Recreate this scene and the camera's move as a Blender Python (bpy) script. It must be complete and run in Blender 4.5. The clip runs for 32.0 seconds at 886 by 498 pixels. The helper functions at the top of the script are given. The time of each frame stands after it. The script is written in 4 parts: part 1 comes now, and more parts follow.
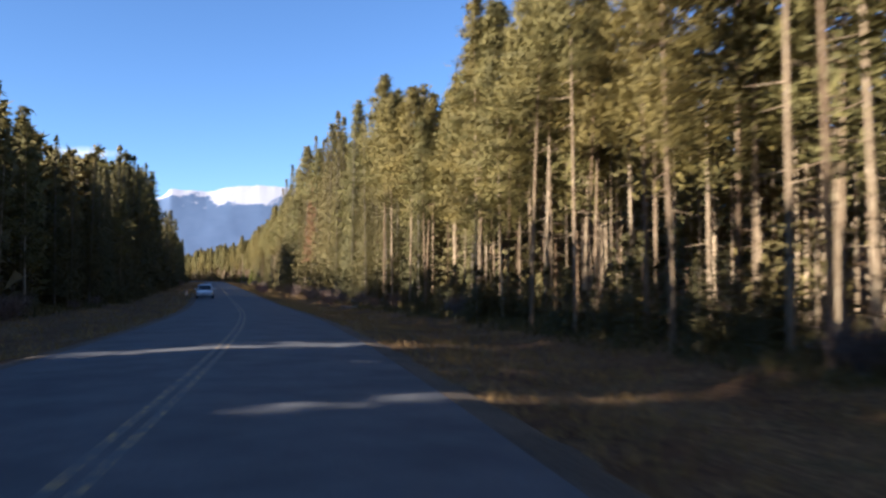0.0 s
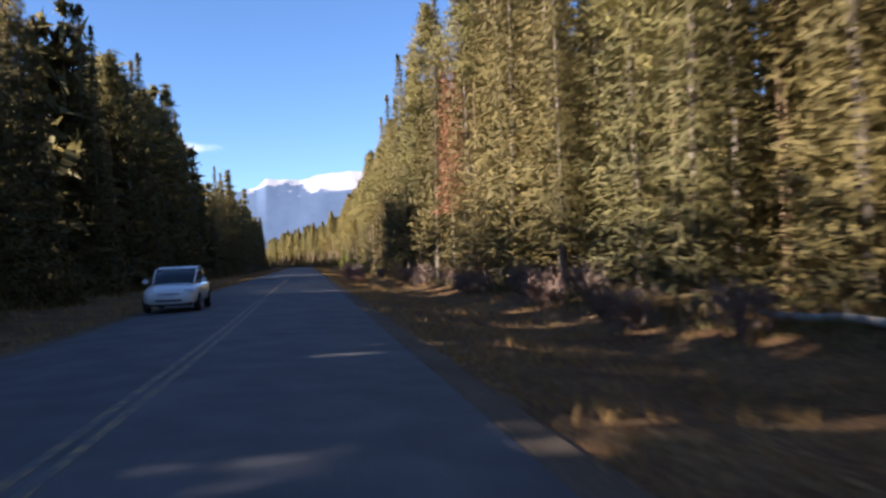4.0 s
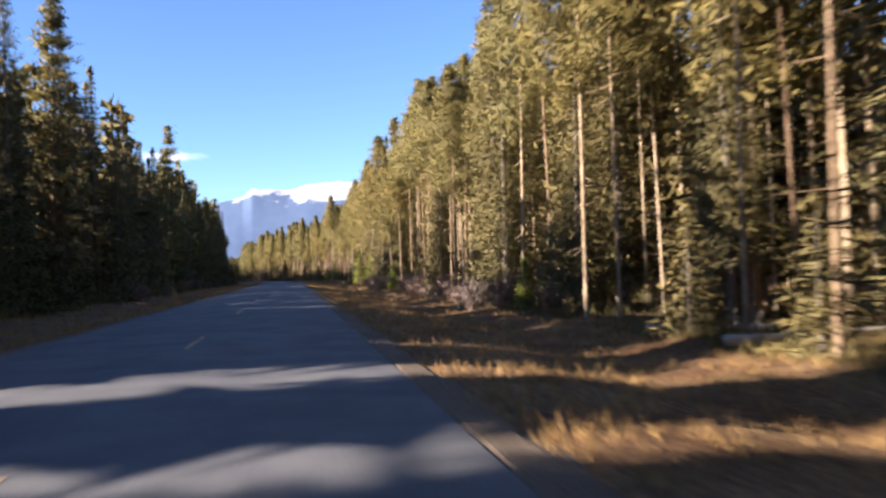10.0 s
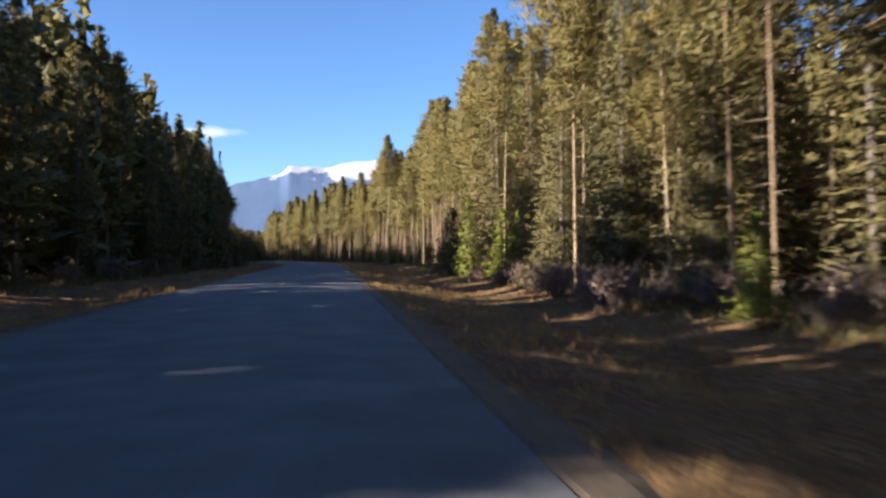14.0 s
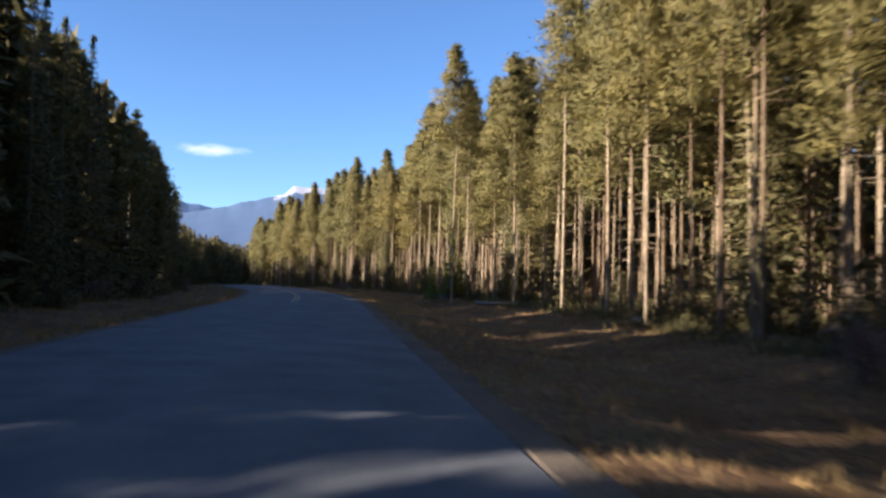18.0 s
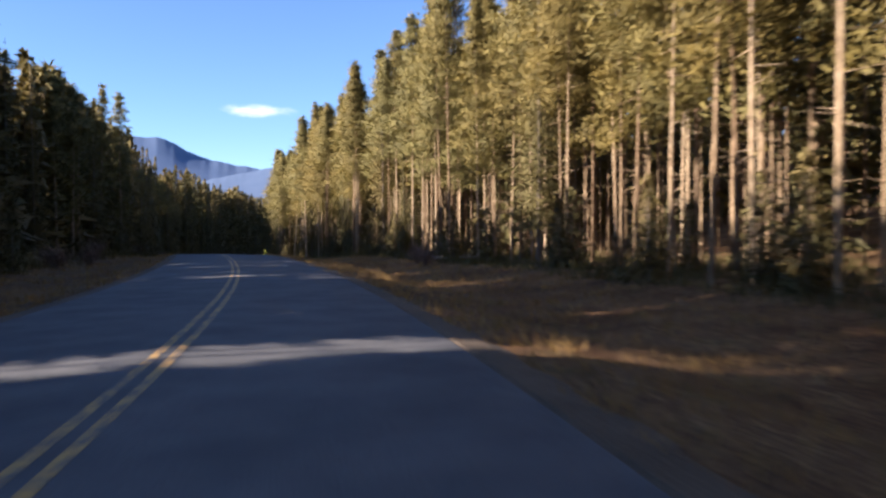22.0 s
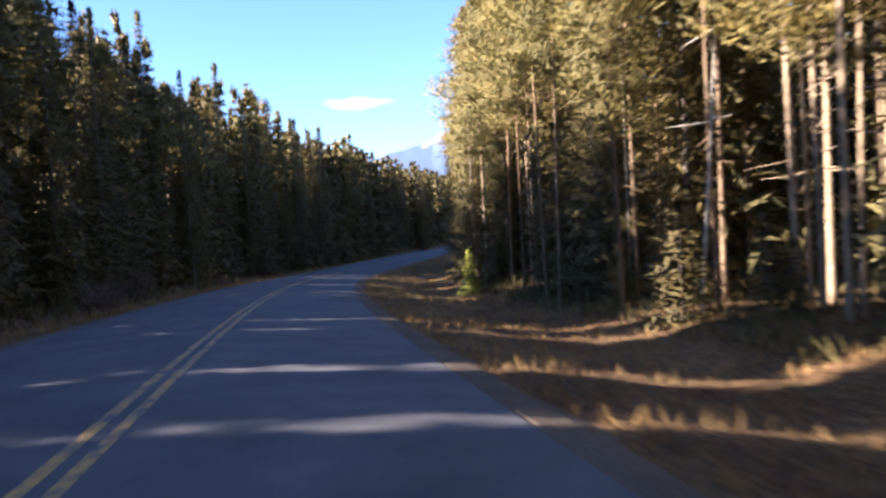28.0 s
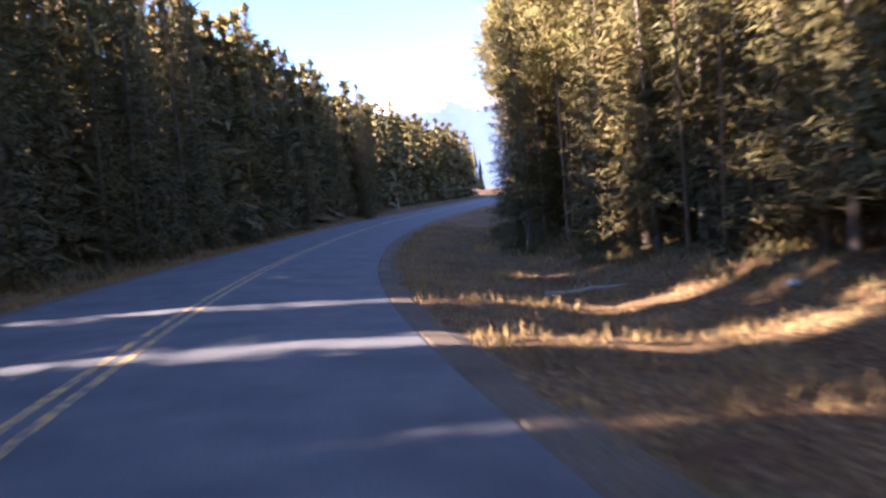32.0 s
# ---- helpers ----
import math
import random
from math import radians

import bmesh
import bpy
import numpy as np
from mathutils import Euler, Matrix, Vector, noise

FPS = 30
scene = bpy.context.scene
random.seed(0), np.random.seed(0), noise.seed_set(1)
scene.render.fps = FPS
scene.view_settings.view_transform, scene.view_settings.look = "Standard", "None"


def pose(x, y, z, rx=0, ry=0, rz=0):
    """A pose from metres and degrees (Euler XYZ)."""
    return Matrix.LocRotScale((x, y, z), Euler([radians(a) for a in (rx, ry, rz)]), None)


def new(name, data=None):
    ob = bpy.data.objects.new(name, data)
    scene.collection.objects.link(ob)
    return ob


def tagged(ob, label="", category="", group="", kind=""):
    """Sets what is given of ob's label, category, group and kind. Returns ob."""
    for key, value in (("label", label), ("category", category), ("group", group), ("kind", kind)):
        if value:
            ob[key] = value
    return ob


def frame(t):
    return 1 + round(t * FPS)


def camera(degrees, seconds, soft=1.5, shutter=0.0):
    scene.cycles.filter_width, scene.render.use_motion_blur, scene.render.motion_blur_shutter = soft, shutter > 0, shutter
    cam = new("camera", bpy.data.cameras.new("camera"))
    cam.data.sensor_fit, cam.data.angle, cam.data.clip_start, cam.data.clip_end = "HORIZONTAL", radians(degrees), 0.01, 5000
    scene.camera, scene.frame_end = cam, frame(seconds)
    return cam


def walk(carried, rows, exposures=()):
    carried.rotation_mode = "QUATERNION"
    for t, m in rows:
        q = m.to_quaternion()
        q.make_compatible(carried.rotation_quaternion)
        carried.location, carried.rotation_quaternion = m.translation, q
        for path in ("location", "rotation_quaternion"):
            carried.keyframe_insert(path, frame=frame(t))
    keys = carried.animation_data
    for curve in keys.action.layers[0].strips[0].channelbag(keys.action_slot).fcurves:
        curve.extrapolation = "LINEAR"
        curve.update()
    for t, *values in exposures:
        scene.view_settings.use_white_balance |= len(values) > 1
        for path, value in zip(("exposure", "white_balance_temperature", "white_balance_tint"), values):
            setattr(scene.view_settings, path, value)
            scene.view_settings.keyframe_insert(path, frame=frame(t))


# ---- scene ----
# ---------------- the camera ----------------
CAM_HEIGHT = 1.35
cam = camera(58.9, 32.0, soft=2.5, shutter=0.5)

# heading of the road in degrees (positive to the left of +Y) along its length s in metres
HEADING = ((-60, -9.0), (0, -6.4), (20, -4.6), (45, -1.5), (75, 0.0), (310, 0.0), (332, 4.9), (347, 8.1), (362, 10.7),
           (385, 13.0), (415, 14.3), (432, 13.6), (444, 11.8), (456, 10.0), (470, 7.0), (500, -3.0), (540, -15.0), (700, -20.0))
# grade of the road along s
GRADE = ((-60, -0.016), (50, -0.016), (80, 0.002), (385, -0.001), (412, -0.038), (475, -0.036), (520, 0.004), (700, 0.01))
S_START, S_STEP = -60.0, 0.5
S_ALL = np.arange(S_START, 700.1, S_STEP)
_h = np.radians(np.interp(S_ALL, *zip(*HEADING)))
_h = np.convolve(np.pad(_h, 15, mode="edge"), np.ones(31) / 31, mode="valid")
_g = np.interp(S_ALL, *zip(*GRADE))
CX = np.concatenate([[0], np.cumsum(-np.sin(_h[:-1]) * S_STEP)])
CY = np.concatenate([[0], np.cumsum(np.cos(_h[:-1]) * S_STEP)])
CZ = np.concatenate([[0], np.cumsum(_g[:-1] * S_STEP)])
_i0 = int(-S_START / S_STEP)
CX, CY, CZ = CX - CX[_i0], CY - CY[_i0], CZ - CZ[_i0]


def tilt(s, lat):
    """Cross slope of the road and its verges: banked to the inside of the bends."""
    b = np.interp(s, (-60, 300, 330, 385, 412, 500, 560, 700), (0.004, 0.004, -0.010, -0.010, 0.045, 0.045, 0.025, 0.02))
    return -b * np.clip(lat, -9, 9)


def road_at(s, lat=0.0):
    """Place at s along the centre line, lat metres to its right, and the heading in radians."""
    h = float(np.interp(s, S_ALL, _h))
    x, y, z = (float(np.interp(s, S_ALL, c)) for c in (CX, CY, CZ))
    return x + math.cos(h) * lat, y + math.sin(h) * lat, z + float(tilt(s, lat)), h


# seconds, s, metres right of the centre line, yaw, pitch, roll
WAY = (
    (0.0, 0.0, 1.50, -16.6, 2.0, 0.0),
    (0.5, 7.0, 1.57, -14.7, 1.6, 0.1),
    (1.0, 14.3, 1.65, -13.4, 1.5, 0.3),
    (1.5, 21.7, 1.72, -12.7, 1.3, 0.9),
    (2.0, 29.2, 1.79, -12.1, 1.0, 1.4),
    (2.5, 36.8, 1.87, -11.7, 0.6, 1.7),
    (3.0, 44.5, 1.94, -11.4, 0.4, 2.1),
    (3.5, 52.1, 1.95, -10.5, 0.5, 2.7),
    (5.5, 82.0, 1.99, -8.1, 1.1, 0.7),
    (6.0, 90.2, 2.00, -8.3, 1.3, 1.0),
    (6.5, 98.2, 1.98, -8.7, 1.4, 1.3),
    (7.0, 106.2, 1.95, -9.0, 2.1, 1.1),
    (7.5, 114.1, 1.93, -9.1, 2.4, 0.4),
    (8.0, 122.0, 1.90, -9.5, 2.7, 0.4),
    (8.5, 129.8, 1.88, -9.6, 2.7, 0.8),
    (9.0, 137.5, 1.85, -9.6, 2.3, 1.0),
    (9.5, 145.1, 1.93, -10.3, 1.7, 1.7),
    (10.0, 152.7, 2.00, -10.8, 1.6, 1.9),
    (10.5, 160.3, 2.03, -10.3, 1.5, 1.1),
    (11.0, 167.8, 2.07, -9.7, 1.9, 0.9),
    (11.5, 175.3, 2.10, -9.6, 2.2, 0.6),
    (12.0, 182.7, 2.13, -9.0, 2.1, -0.5),
    (12.5, 190.1, 2.17, -8.2, 1.4, -0.3),
    (13.0, 197.5, 2.20, -7.9, 0.8, -0.5),
    (13.5, 204.9, 2.12, -7.9, 0.3, 0.1),
    (15.5, 235.0, 1.83, -8.8, 0.7, 0.7),
    (16.0, 242.0, 1.75, -9.0, 0.8, 0.3),
    (16.5, 249.0, 1.77, -9.1, 1.5, -0.4),
    (17.0, 256.0, 1.80, -8.8, 2.0, -0.5),
    (17.5, 263.0, 1.82, -8.2, 2.4, -0.6),
    (18.0, 270.0, 1.85, -8.1, 2.2, -1.1),
    (18.5, 277.0, 1.88, -7.9, 1.8, -1.3),
    (19.0, 284.1, 1.90, -8.0, 1.0, -0.8),
    (19.5, 291.3, 1.85, -7.6, 0.1, -1.1),
    (20.0, 298.5, 1.81, -7.0, -0.6, -1.0),
    (20.5, 305.8, 1.76, -6.6, -1.1, 0.1),
    (21.0, 313.2, 1.71, -5.8, -1.4, 0.2),
    (21.5, 320.7, 1.67, -5.2, -1.2, 0.0),
    (22.0, 328.3, 1.62, -4.6, -1.0, 0.3),
    (22.5, 336.1, 1.40, -3.0, -1.0, 0.3),
    (23.0, 344.0, 1.24, -1.8, -0.4, 0.3),
    (23.5, 352.0, 1.25, 0.1, -0.1, 0.4),
    (24.0, 360.2, 1.30, 2.0, 0.1, 0.6),
    (24.5, 368.5, 1.42, 3.9, 0.1, -0.1),
    (25.0, 377.0, 1.55, 4.6, -0.1, -0.1),
    (25.5, 385.8, 1.55, 4.9, 0.3, -0.3),
    (27.5, 412.5, 1.55, 2.7, -1.7, 3.4),
    (28.0, 418.4, 1.55, 2.9, -1.8, 3.4),
    (28.5, 424.5, 1.63, 3.6, -1.5, 3.0),
    (29.0, 430.8, 1.71, 3.9, -1.4, 3.2),
    (29.5, 437.1, 1.75, 3.7, -1.0, 2.7),
    (30.0, 443.5, 1.79, 2.9, -1.2, 3.1),
    (30.5, 449.9, 1.88, 2.0, -1.8, 4.3),
    (31.0, 456.2, 1.98, 0.1, -2.8, 4.5),
    (31.5, 462.3, 1.98, -2.8, -3.8, 4.2),
    (32.0, 468.2, 1.96, -5.1, -4.2, 4.2),
)


def on_road(s, lat, yaw, pitch, roll):
    x, y, z, _ = road_at(s, lat)
    return pose(x, y, z + CAM_HEIGHT, 90 + pitch, roll, yaw)


walk(cam, [(t, on_road(*r)) for t, *r in WAY],
     exposures=((0.0, 1.75, 5550, 13), (5.0, 1.9, 5800, 18), (7.0, 2.0, 5850, 20), (10.0, 2.15, 5850, 19), (12.0, 1.8, 5700, 14), (18.0, 1.75, 5600, 13), (20.0, 1.86, 5850, 21), (22.0, 2.03, 5900, 19), (25.0, 2.1, 5750, 21), (28.0, 2.75, 5700, 23), (29.0, 2.85, 5850, 26), (30.0, 2.68, 5800, 28), (31.0, 2.6, 5800, 27), (32.0, 3.4, 5900, 30)))

# ---------------- light ----------------
SUN_FROM = 105.0      # degrees to the left of +Y from which the sun shines
SUN_HIGH = 21.8
world = bpy.data.worlds.new("sky")
scene.world = world
world.use_nodes = True
wn = world.node_tree.nodes
sky = wn.new("ShaderNodeTexSky")
sky.sky_type, sky.sun_disc = "NISHITA", False
sky.sun_elevation, sky.sun_rotation = radians(SUN_HIGH), radians(-SUN_FROM)
sky.altitude, sky.air_density, sky.dust_density, sky.ozone_density = 1400, 1.0, 0.0, 4.0
wn["Background"].inputs["Strength"].default_value = 0.06
world.node_tree.links.new(sky.outputs[0], wn["Background"].inputs["Color"])

sun = new("sun", bpy.data.lights.new("sun", "SUN"))
sun.data.energy, sun.data.angle, sun.data.color = 5.0, radians(0.53), (1.0, 0.88, 0.70)
_d = Vector((-math.sin(radians(SUN_FROM)) * math.cos(radians(SUN_HIGH)), math.cos(radians(SUN_FROM)) * math.cos(radians(SUN_HIGH)), math.sin(radians(SUN_HIGH))))
sun.matrix_world = Matrix.Translation((0, 0, 80)) @ _d.to_track_quat("Z", "Y").to_matrix().to_4x4()

# ---------------- materials ----------------
def material(name, rough=0.8, metal=0.0, spec=0.3):
    m = bpy.data.materials.new(name)
    m.use_nodes = True
    b = m.node_tree.nodes["Principled BSDF"]
    b.inputs["Roughness"].default_value, b.inputs["Metallic"].default_value = rough, metal
    b.inputs["Specular IOR Level"].default_value = spec
    return m, m.node_tree.nodes, m.node_tree.links, b


def noise_node(n, l, scale, detail=3.0, coords="Object", stretch=None, rough=0.6):
    tc = n.new("ShaderNodeTexCoord")
    out = tc.outputs[coords]
    if stretch:
        mp = n.new("ShaderNodeMapping")
        mp.inputs["Scale"].default_value = stretch
        l.new(out, mp.inputs["Vector"])
        out = mp.outputs[0]
    t = n.new("ShaderNodeTexNoise")
    t.inputs["Scale"].default_value, t.inputs["Detail"].default_value, t.inputs["Roughness"].default_value = scale, detail, rough
    l.new(out, t.inputs["Vector"])
    return t.outputs["Fac"]


def ramp(n, l, fac, stops):
    r = n.new("ShaderNodeValToRGB")
    e = r.color_ramp.elements
    while len(e) < len(stops):
        e.new(0.5)
    for k, (p, c) in zip(e, stops):
        k.position, k.color = p, (*c, 1)
    l.new(fac, r.inputs[0])
    return r.outputs[0]


def mix(n, l, fac, a, b, mode="MIX"):
    m = n.new("ShaderNodeMix")
    m.data_type, m.blend_type = "RGBA", mode
    for key, v in ((0, fac), (6, a), (7, b)):
        if isinstance(v, (int, float)):
            m.inputs[key].default_value = v
        elif isinstance(v, tuple):
            m.inputs[key].default_value = (*v, 1)
        else:
            l.new(v, m.inputs[key])
    return m.outputs[2]


def bump(n, l, b, fac, strength, dist):
    k = n.new("ShaderNodeBump")
    k.inputs["Strength"].default_value, k.inputs["Distance"].default_value = strength, dist
    l.new(fac, k.inputs["Height"])
    l.new(k.outputs[0], b.inputs["Normal"])


def grainy(name, stops, scale, rough=0.85, big=None, stretch=None, bump_by=0.0, bump_at=0.02, spec=0.3, metal=0.0, each=False):
    """A two-scale surface: fine grain through a ramp, broad blotches multiplied on it."""
    m, n, l, b = material(name, rough, metal, spec)
    f = noise_node(n, l, scale, 5.0, stretch=stretch)
    c = ramp(n, l, f, stops)
    if big:
        c = mix(n, l, 1.0, c, ramp(n, l, noise_node(n, l, big[0], 3.0), ((0.3, big[1]), (0.7, big[2]))), "MULTIPLY")
    if each:
        c = mix(n, l, 1.0, c, ramp(n, l, n.new("ShaderNodeObjectInfo").outputs["Random"], ((0.0, (0.50, 0.42, 0.37)), (0.5, (0.92, 0.88, 0.84)), (1.0, (1.3, 1.32, 1.34)))), "MULTIPLY")
    l.new(c, b.inputs["Base Color"])
    if bump_by:
        bump(n, l, b, f, bump_by, bump_at)
    return m


def foliage(name, dark, light, tint, through_light=0.25):
    m, n, l, b = material(name, 0.7, 0.0, 0.22)
    geo, info = n.new("ShaderNodeNewGeometry"), n.new("ShaderNodeObjectInfo")
    even = n.new("ShaderNodeMath")
    even.operation = "MULTIPLY_ADD"
    even.inputs[1].default_value, even.inputs[2].default_value = 0.55, 0.22
    l.new(geo.outputs["Random Per Island"], even.inputs[0])
    c = mix(n, l, even.outputs[0], dark, light)
    c = mix(n, l, info.outputs["Random"], c, mix(n, l, 1.0, c, tint, "MULTIPLY"))
    c = mix(n, l, 1.0, c, ramp(n, l, noise_node(n, l, 0.7, 3.0), ((0.3, (0.62, 0.64, 0.70)), (0.7, (1.28, 1.22, 1.05)))), "MULTIPLY")
    l.new(c, b.inputs["Base Color"])
    tr = n.new("ShaderNodeBsdfTranslucent")
    l.new(c, tr.inputs["Color"])
    mx = n.new("ShaderNodeMixShader")
    mx.inputs[0].default_value = through_light
    l.new(b.outputs[0], mx.inputs[1])
    l.new(tr.outputs[0], mx.inputs[2])
    l.new(mx.outputs[0], n["Material Output"].inputs["Surface"])
    return m


ASPHALT = grainy("asphalt", ((0.3, (0.070, 0.069, 0.071)), (0.7, (0.142, 0.138, 0.134))), 60.0, 0.82, big=(0.9, (0.72, 0.72, 0.75), (1.24, 1.22, 1.2)), bump_by=0.35, bump_at=0.01)
GRAVEL = grainy("shoulder_gravel", ((0.3, (0.075, 0.055, 0.038)), (0.7, (0.20, 0.15, 0.10))), 24.0, 0.95, big=(0.6, (0.7, 0.68, 0.64), (1.15, 1.1, 1.05)), bump_by=0.6, bump_at=0.03)
PINE_BARK = grainy("pine_bark", ((0.3, (0.15, 0.105, 0.064)), (0.52, (0.32, 0.24, 0.15)), (0.72, (0.52, 0.43, 0.295))), 5.0, 0.9, big=(0.5, (0.7, 0.66, 0.62), (1.1, 1.05, 1.0)), stretch=(3, 3, 0.5), bump_by=0.6, bump_at=0.03, each=True)
SPRUCE_BARK = grainy("spruce_bark", ((0.3, (0.09, 0.07, 0.055)), (0.7, (0.26, 0.21, 0.16))), 8.0, 0.92, stretch=(3, 3, 0.8), bump_by=0.6, bump_at=0.03)
PALE_BARK = grainy("aspen_bark", ((0.3, (0.30, 0.26, 0.19)), (0.7, (0.62, 0.56, 0.43))), 4.0, 0.85, stretch=(2, 2, 3), bump_by=0.3, bump_at=0.02)
DEAD_WOOD = grainy("dead_wood", ((0.3, (0.20, 0.17, 0.14)), (0.7, (0.48, 0.42, 0.34))), 7.0, 0.9, stretch=(3, 3, 0.6), bump_by=0.4, bump_at=0.02)
PINE_NEEDLES = foliage("pine_needles", (0.085, 0.079, 0.027), (0.208, 0.175, 0.060), (1.1, 0.95, 0.76), 0.24)
SPRUCE_NEEDLES = foliage("spruce_needles", (0.070, 0.064, 0.022), (0.182, 0.152, 0.060), (1.1, 0.96, 0.86), 0.12)
YOUNG_NEEDLES = foliage("young_pine_needles", (0.14, 0.17, 0.03), (0.30, 0.30, 0.05), (1.0, 1.0, 0.9), 0.35)
DEAD_NEEDLES = foliage("dead_red_needles", (0.19, 0.078, 0.042), (0.36, 0.165, 0.095), (1.0, 0.9, 0.85), 0.2)
TWIGS = foliage("bare_twigs", (0.12, 0.09, 0.075), (0.30, 0.235, 0.19), (1.1, 0.9, 0.85), 0.1)
RED_TWIGS = foliage("red_twigs", (0.22, 0.115, 0.085), (0.44, 0.27, 0.215), (1.05, 0.92, 0.88), 0.1)
DRY_GRASS = foliage("dry_grass", (0.25, 0.155, 0.06), (0.56, 0.39, 0.165), (0.9, 0.8, 0.7), 0.3)


def ground_material():
    m, n, l, b = material("verge_and_forest_floor", 0.95, 0.0, 0.15)
    fine = noise_node(n, l, 9.0, 6.0)
    c = ramp(n, l, fine, ((0.3, (0.06, 0.036, 0.022)), (0.5, (0.165, 0.098, 0.050)), (0.74, (0.40, 0.27, 0.125))))
    blotch = ramp(n, l, noise_node(n, l, 0.45, 4.0), ((0.35, (0.62, 0.50, 0.42)), (0.65, (1.1, 1.05, 0.95))))
    c = mix(n, l, 1.0, c, blotch, "MULTIPLY")
    green = ramp(n, l, noise_node(n, l, 0.8, 3.0), ((0.55, (0, 0, 0)), (0.75, (0.5, 0.5, 0.5))))
    c = mix(n, l, green, c, (0.10, 0.095, 0.035))
    l.new(c, b.inputs["Base Color"])
    bump(n, l, b, fine, 0.8, 0.08)
    return m


GROUND = ground_material()


def worn_paint(name, colour, wear):
    m, n, l, b = material(name, 0.7, 0.0, 0.3)
    f = noise_node(n, l, 8.0, 6.0)
    k = ramp(n, l, f, ((wear, (0, 0, 0)), (wear + 0.12, (1, 1, 1))))
    c = mix(n, l, k, (0.11, 0.108, 0.104), colour)
    l.new(c, b.inputs["Base Color"])
    return m


YELLOW_PAINT = worn_paint("worn_yellow_paint", (0.56, 0.33, 0.095), 0.44)
FADED_YELLOW_PAINT = worn_paint("faded_yellow_paint", (0.42, 0.27, 0.10), 0.5)
WHITE_PAINT = worn_paint("worn_white_paint", (0.42, 0.42, 0.41), 0.56)


# ---------------- mesh helpers ----------------
def mesh_of(name, verts, faces, mat, smooth=False):
    me = bpy.data.meshes.new(name)
    me.from_pydata([tuple(v) for v in verts], [], [tuple(f) for f in faces])
    me.materials.append(mat)
    if smooth:
        me.polygons.foreach_set("use_smooth", np.ones(len(me.polygons), dtype=bool))
    me.update()
    return me


def tri_mesh(name, tris, mat, soften=None):
    """A mesh of loose triangles from an array (n, 3, 3); soften: normals (n, 3) that round off the crown's shading."""
    tris = np.asarray(tris, dtype=np.float32)
    n = len(tris)
    me = bpy.data.meshes.new(name)
    me.vertices.add(3 * n)
    me.vertices.foreach_set("co", tris.ravel())
    me.loops.add(3 * n)
    me.loops.foreach_set("vertex_index", np.arange(3 * n, dtype=np.int32))
    me.polygons.add(n)
    me.polygons.foreach_set("loop_start", np.arange(0, 3 * n, 3, dtype=np.int32))
    me.materials.append(mat)
    me.update(calc_edges=True)
    me.validate()
    if soften is not None:
        me.polygons.foreach_set("use_smooth", np.ones(n, dtype=bool))
        me.normals_split_custom_set(np.repeat(np.asarray(soften, dtype=np.float32), 3, axis=0).tolist())
    return me


def crown_normals(tris, up=0.35, mixed=0.7):
    """Normals that lean from each leaf's own side to the outside of the crown (its axis at x = y = 0)."""
    g = np.cross(tris[:, 1] - tris[:, 0], tris[:, 2] - tris[:, 0])
    g /= np.linalg.norm(g, axis=1)[:, None] + 1e-9
    o = tris.mean(1).copy()
    o[:, 2] = 0
    o /= np.linalg.norm(o, axis=1)[:, None] + 1e-6
    o[:, 2] = up
    n = g * (1 - mixed) + o * mixed
    return n / (np.linalg.norm(n, axis=1)[:, None] + 1e-9)


def part(name, bm, mat, parent, label=""):
    """Links a bmesh (or a ready mesh) as one mesh object under a thing or a part."""
    if isinstance(bm, bmesh.types.BMesh):
        me = bpy.data.meshes.new(name)
        bm.to_mesh(me)
        bm.free()
        me.materials.append(mat)
    else:
        me = bm
    ob = new(name, me)
    ob.parent = parent
    return tagged(ob, label=label) if label else ob


def tube(path, radii, sides=8, cap=True):
    """Vertices and faces of a tube along a list of points."""
    verts, faces = [], []
    pts = [Vector(p) for p in path]
    for i, p in enumerate(pts):
        d = (pts[min(i + 1, len(pts) - 1)] - pts[max(i - 1, 0)]).normalized()
        a = d.orthogonal().normalized() if abs(d.z) < 0.9 else Vector((1, 0, 0)).cross(d).normalized()
        b = d.cross(a)
        for k in range(sides):
            w = 2 * math.pi * k / sides
            verts.append(p + radii[i] * (math.cos(w) * a + math.sin(w) * b))
    for i in range(len(pts) - 1):
        for k in range(sides):
            j = (k + 1) % sides
            faces.append((i * sides + k, i * sides + j, (i + 1) * sides + j, (i + 1) * sides + k))
    if cap:
        faces.append(tuple(range(sides))[::-1])
        faces.append(tuple(range((len(pts) - 1) * sides, len(pts) * sides)))
    return verts, faces


def joined(pieces):
    verts, faces = [], []
    for v, f in pieces:
        o = len(verts)
        verts += v
        faces += [tuple(i + o for i in q) for q in f]
    return verts, faces


# ---------------- ground ----------------
def smooth(a, b, x):
    t = np.clip((x - a) / (b - a), 0, 1)
    return t * t * (3 - 2 * t)


def bank(s):
    """Height of the bank on the inside of the last bend."""
    return np.interp(s, (445, 470, 490, 520, 560), (0.0, 0.6, 0.6, 0.4, 0.0))


def ditch(s):
    """Depth of the ditch on the right, and its distance from the centre line."""
    return (np.interp(s, (-60, 20, 60, 120, 270, 330, 395, 412, 445, 470, 700), (0.25, 0.25, 0.38, 0.5, 0.55, 0.58, 0.45, 0.42, 0.45, 0.36, 0.3)),
            np.interp(s, (-60, 100, 160, 290, 330, 395, 412, 445, 470, 700), (7.6, 8.2, 8.8, 8.6, 7.8, 7.6, 7.6, 8.0, 8.2, 7.6)))


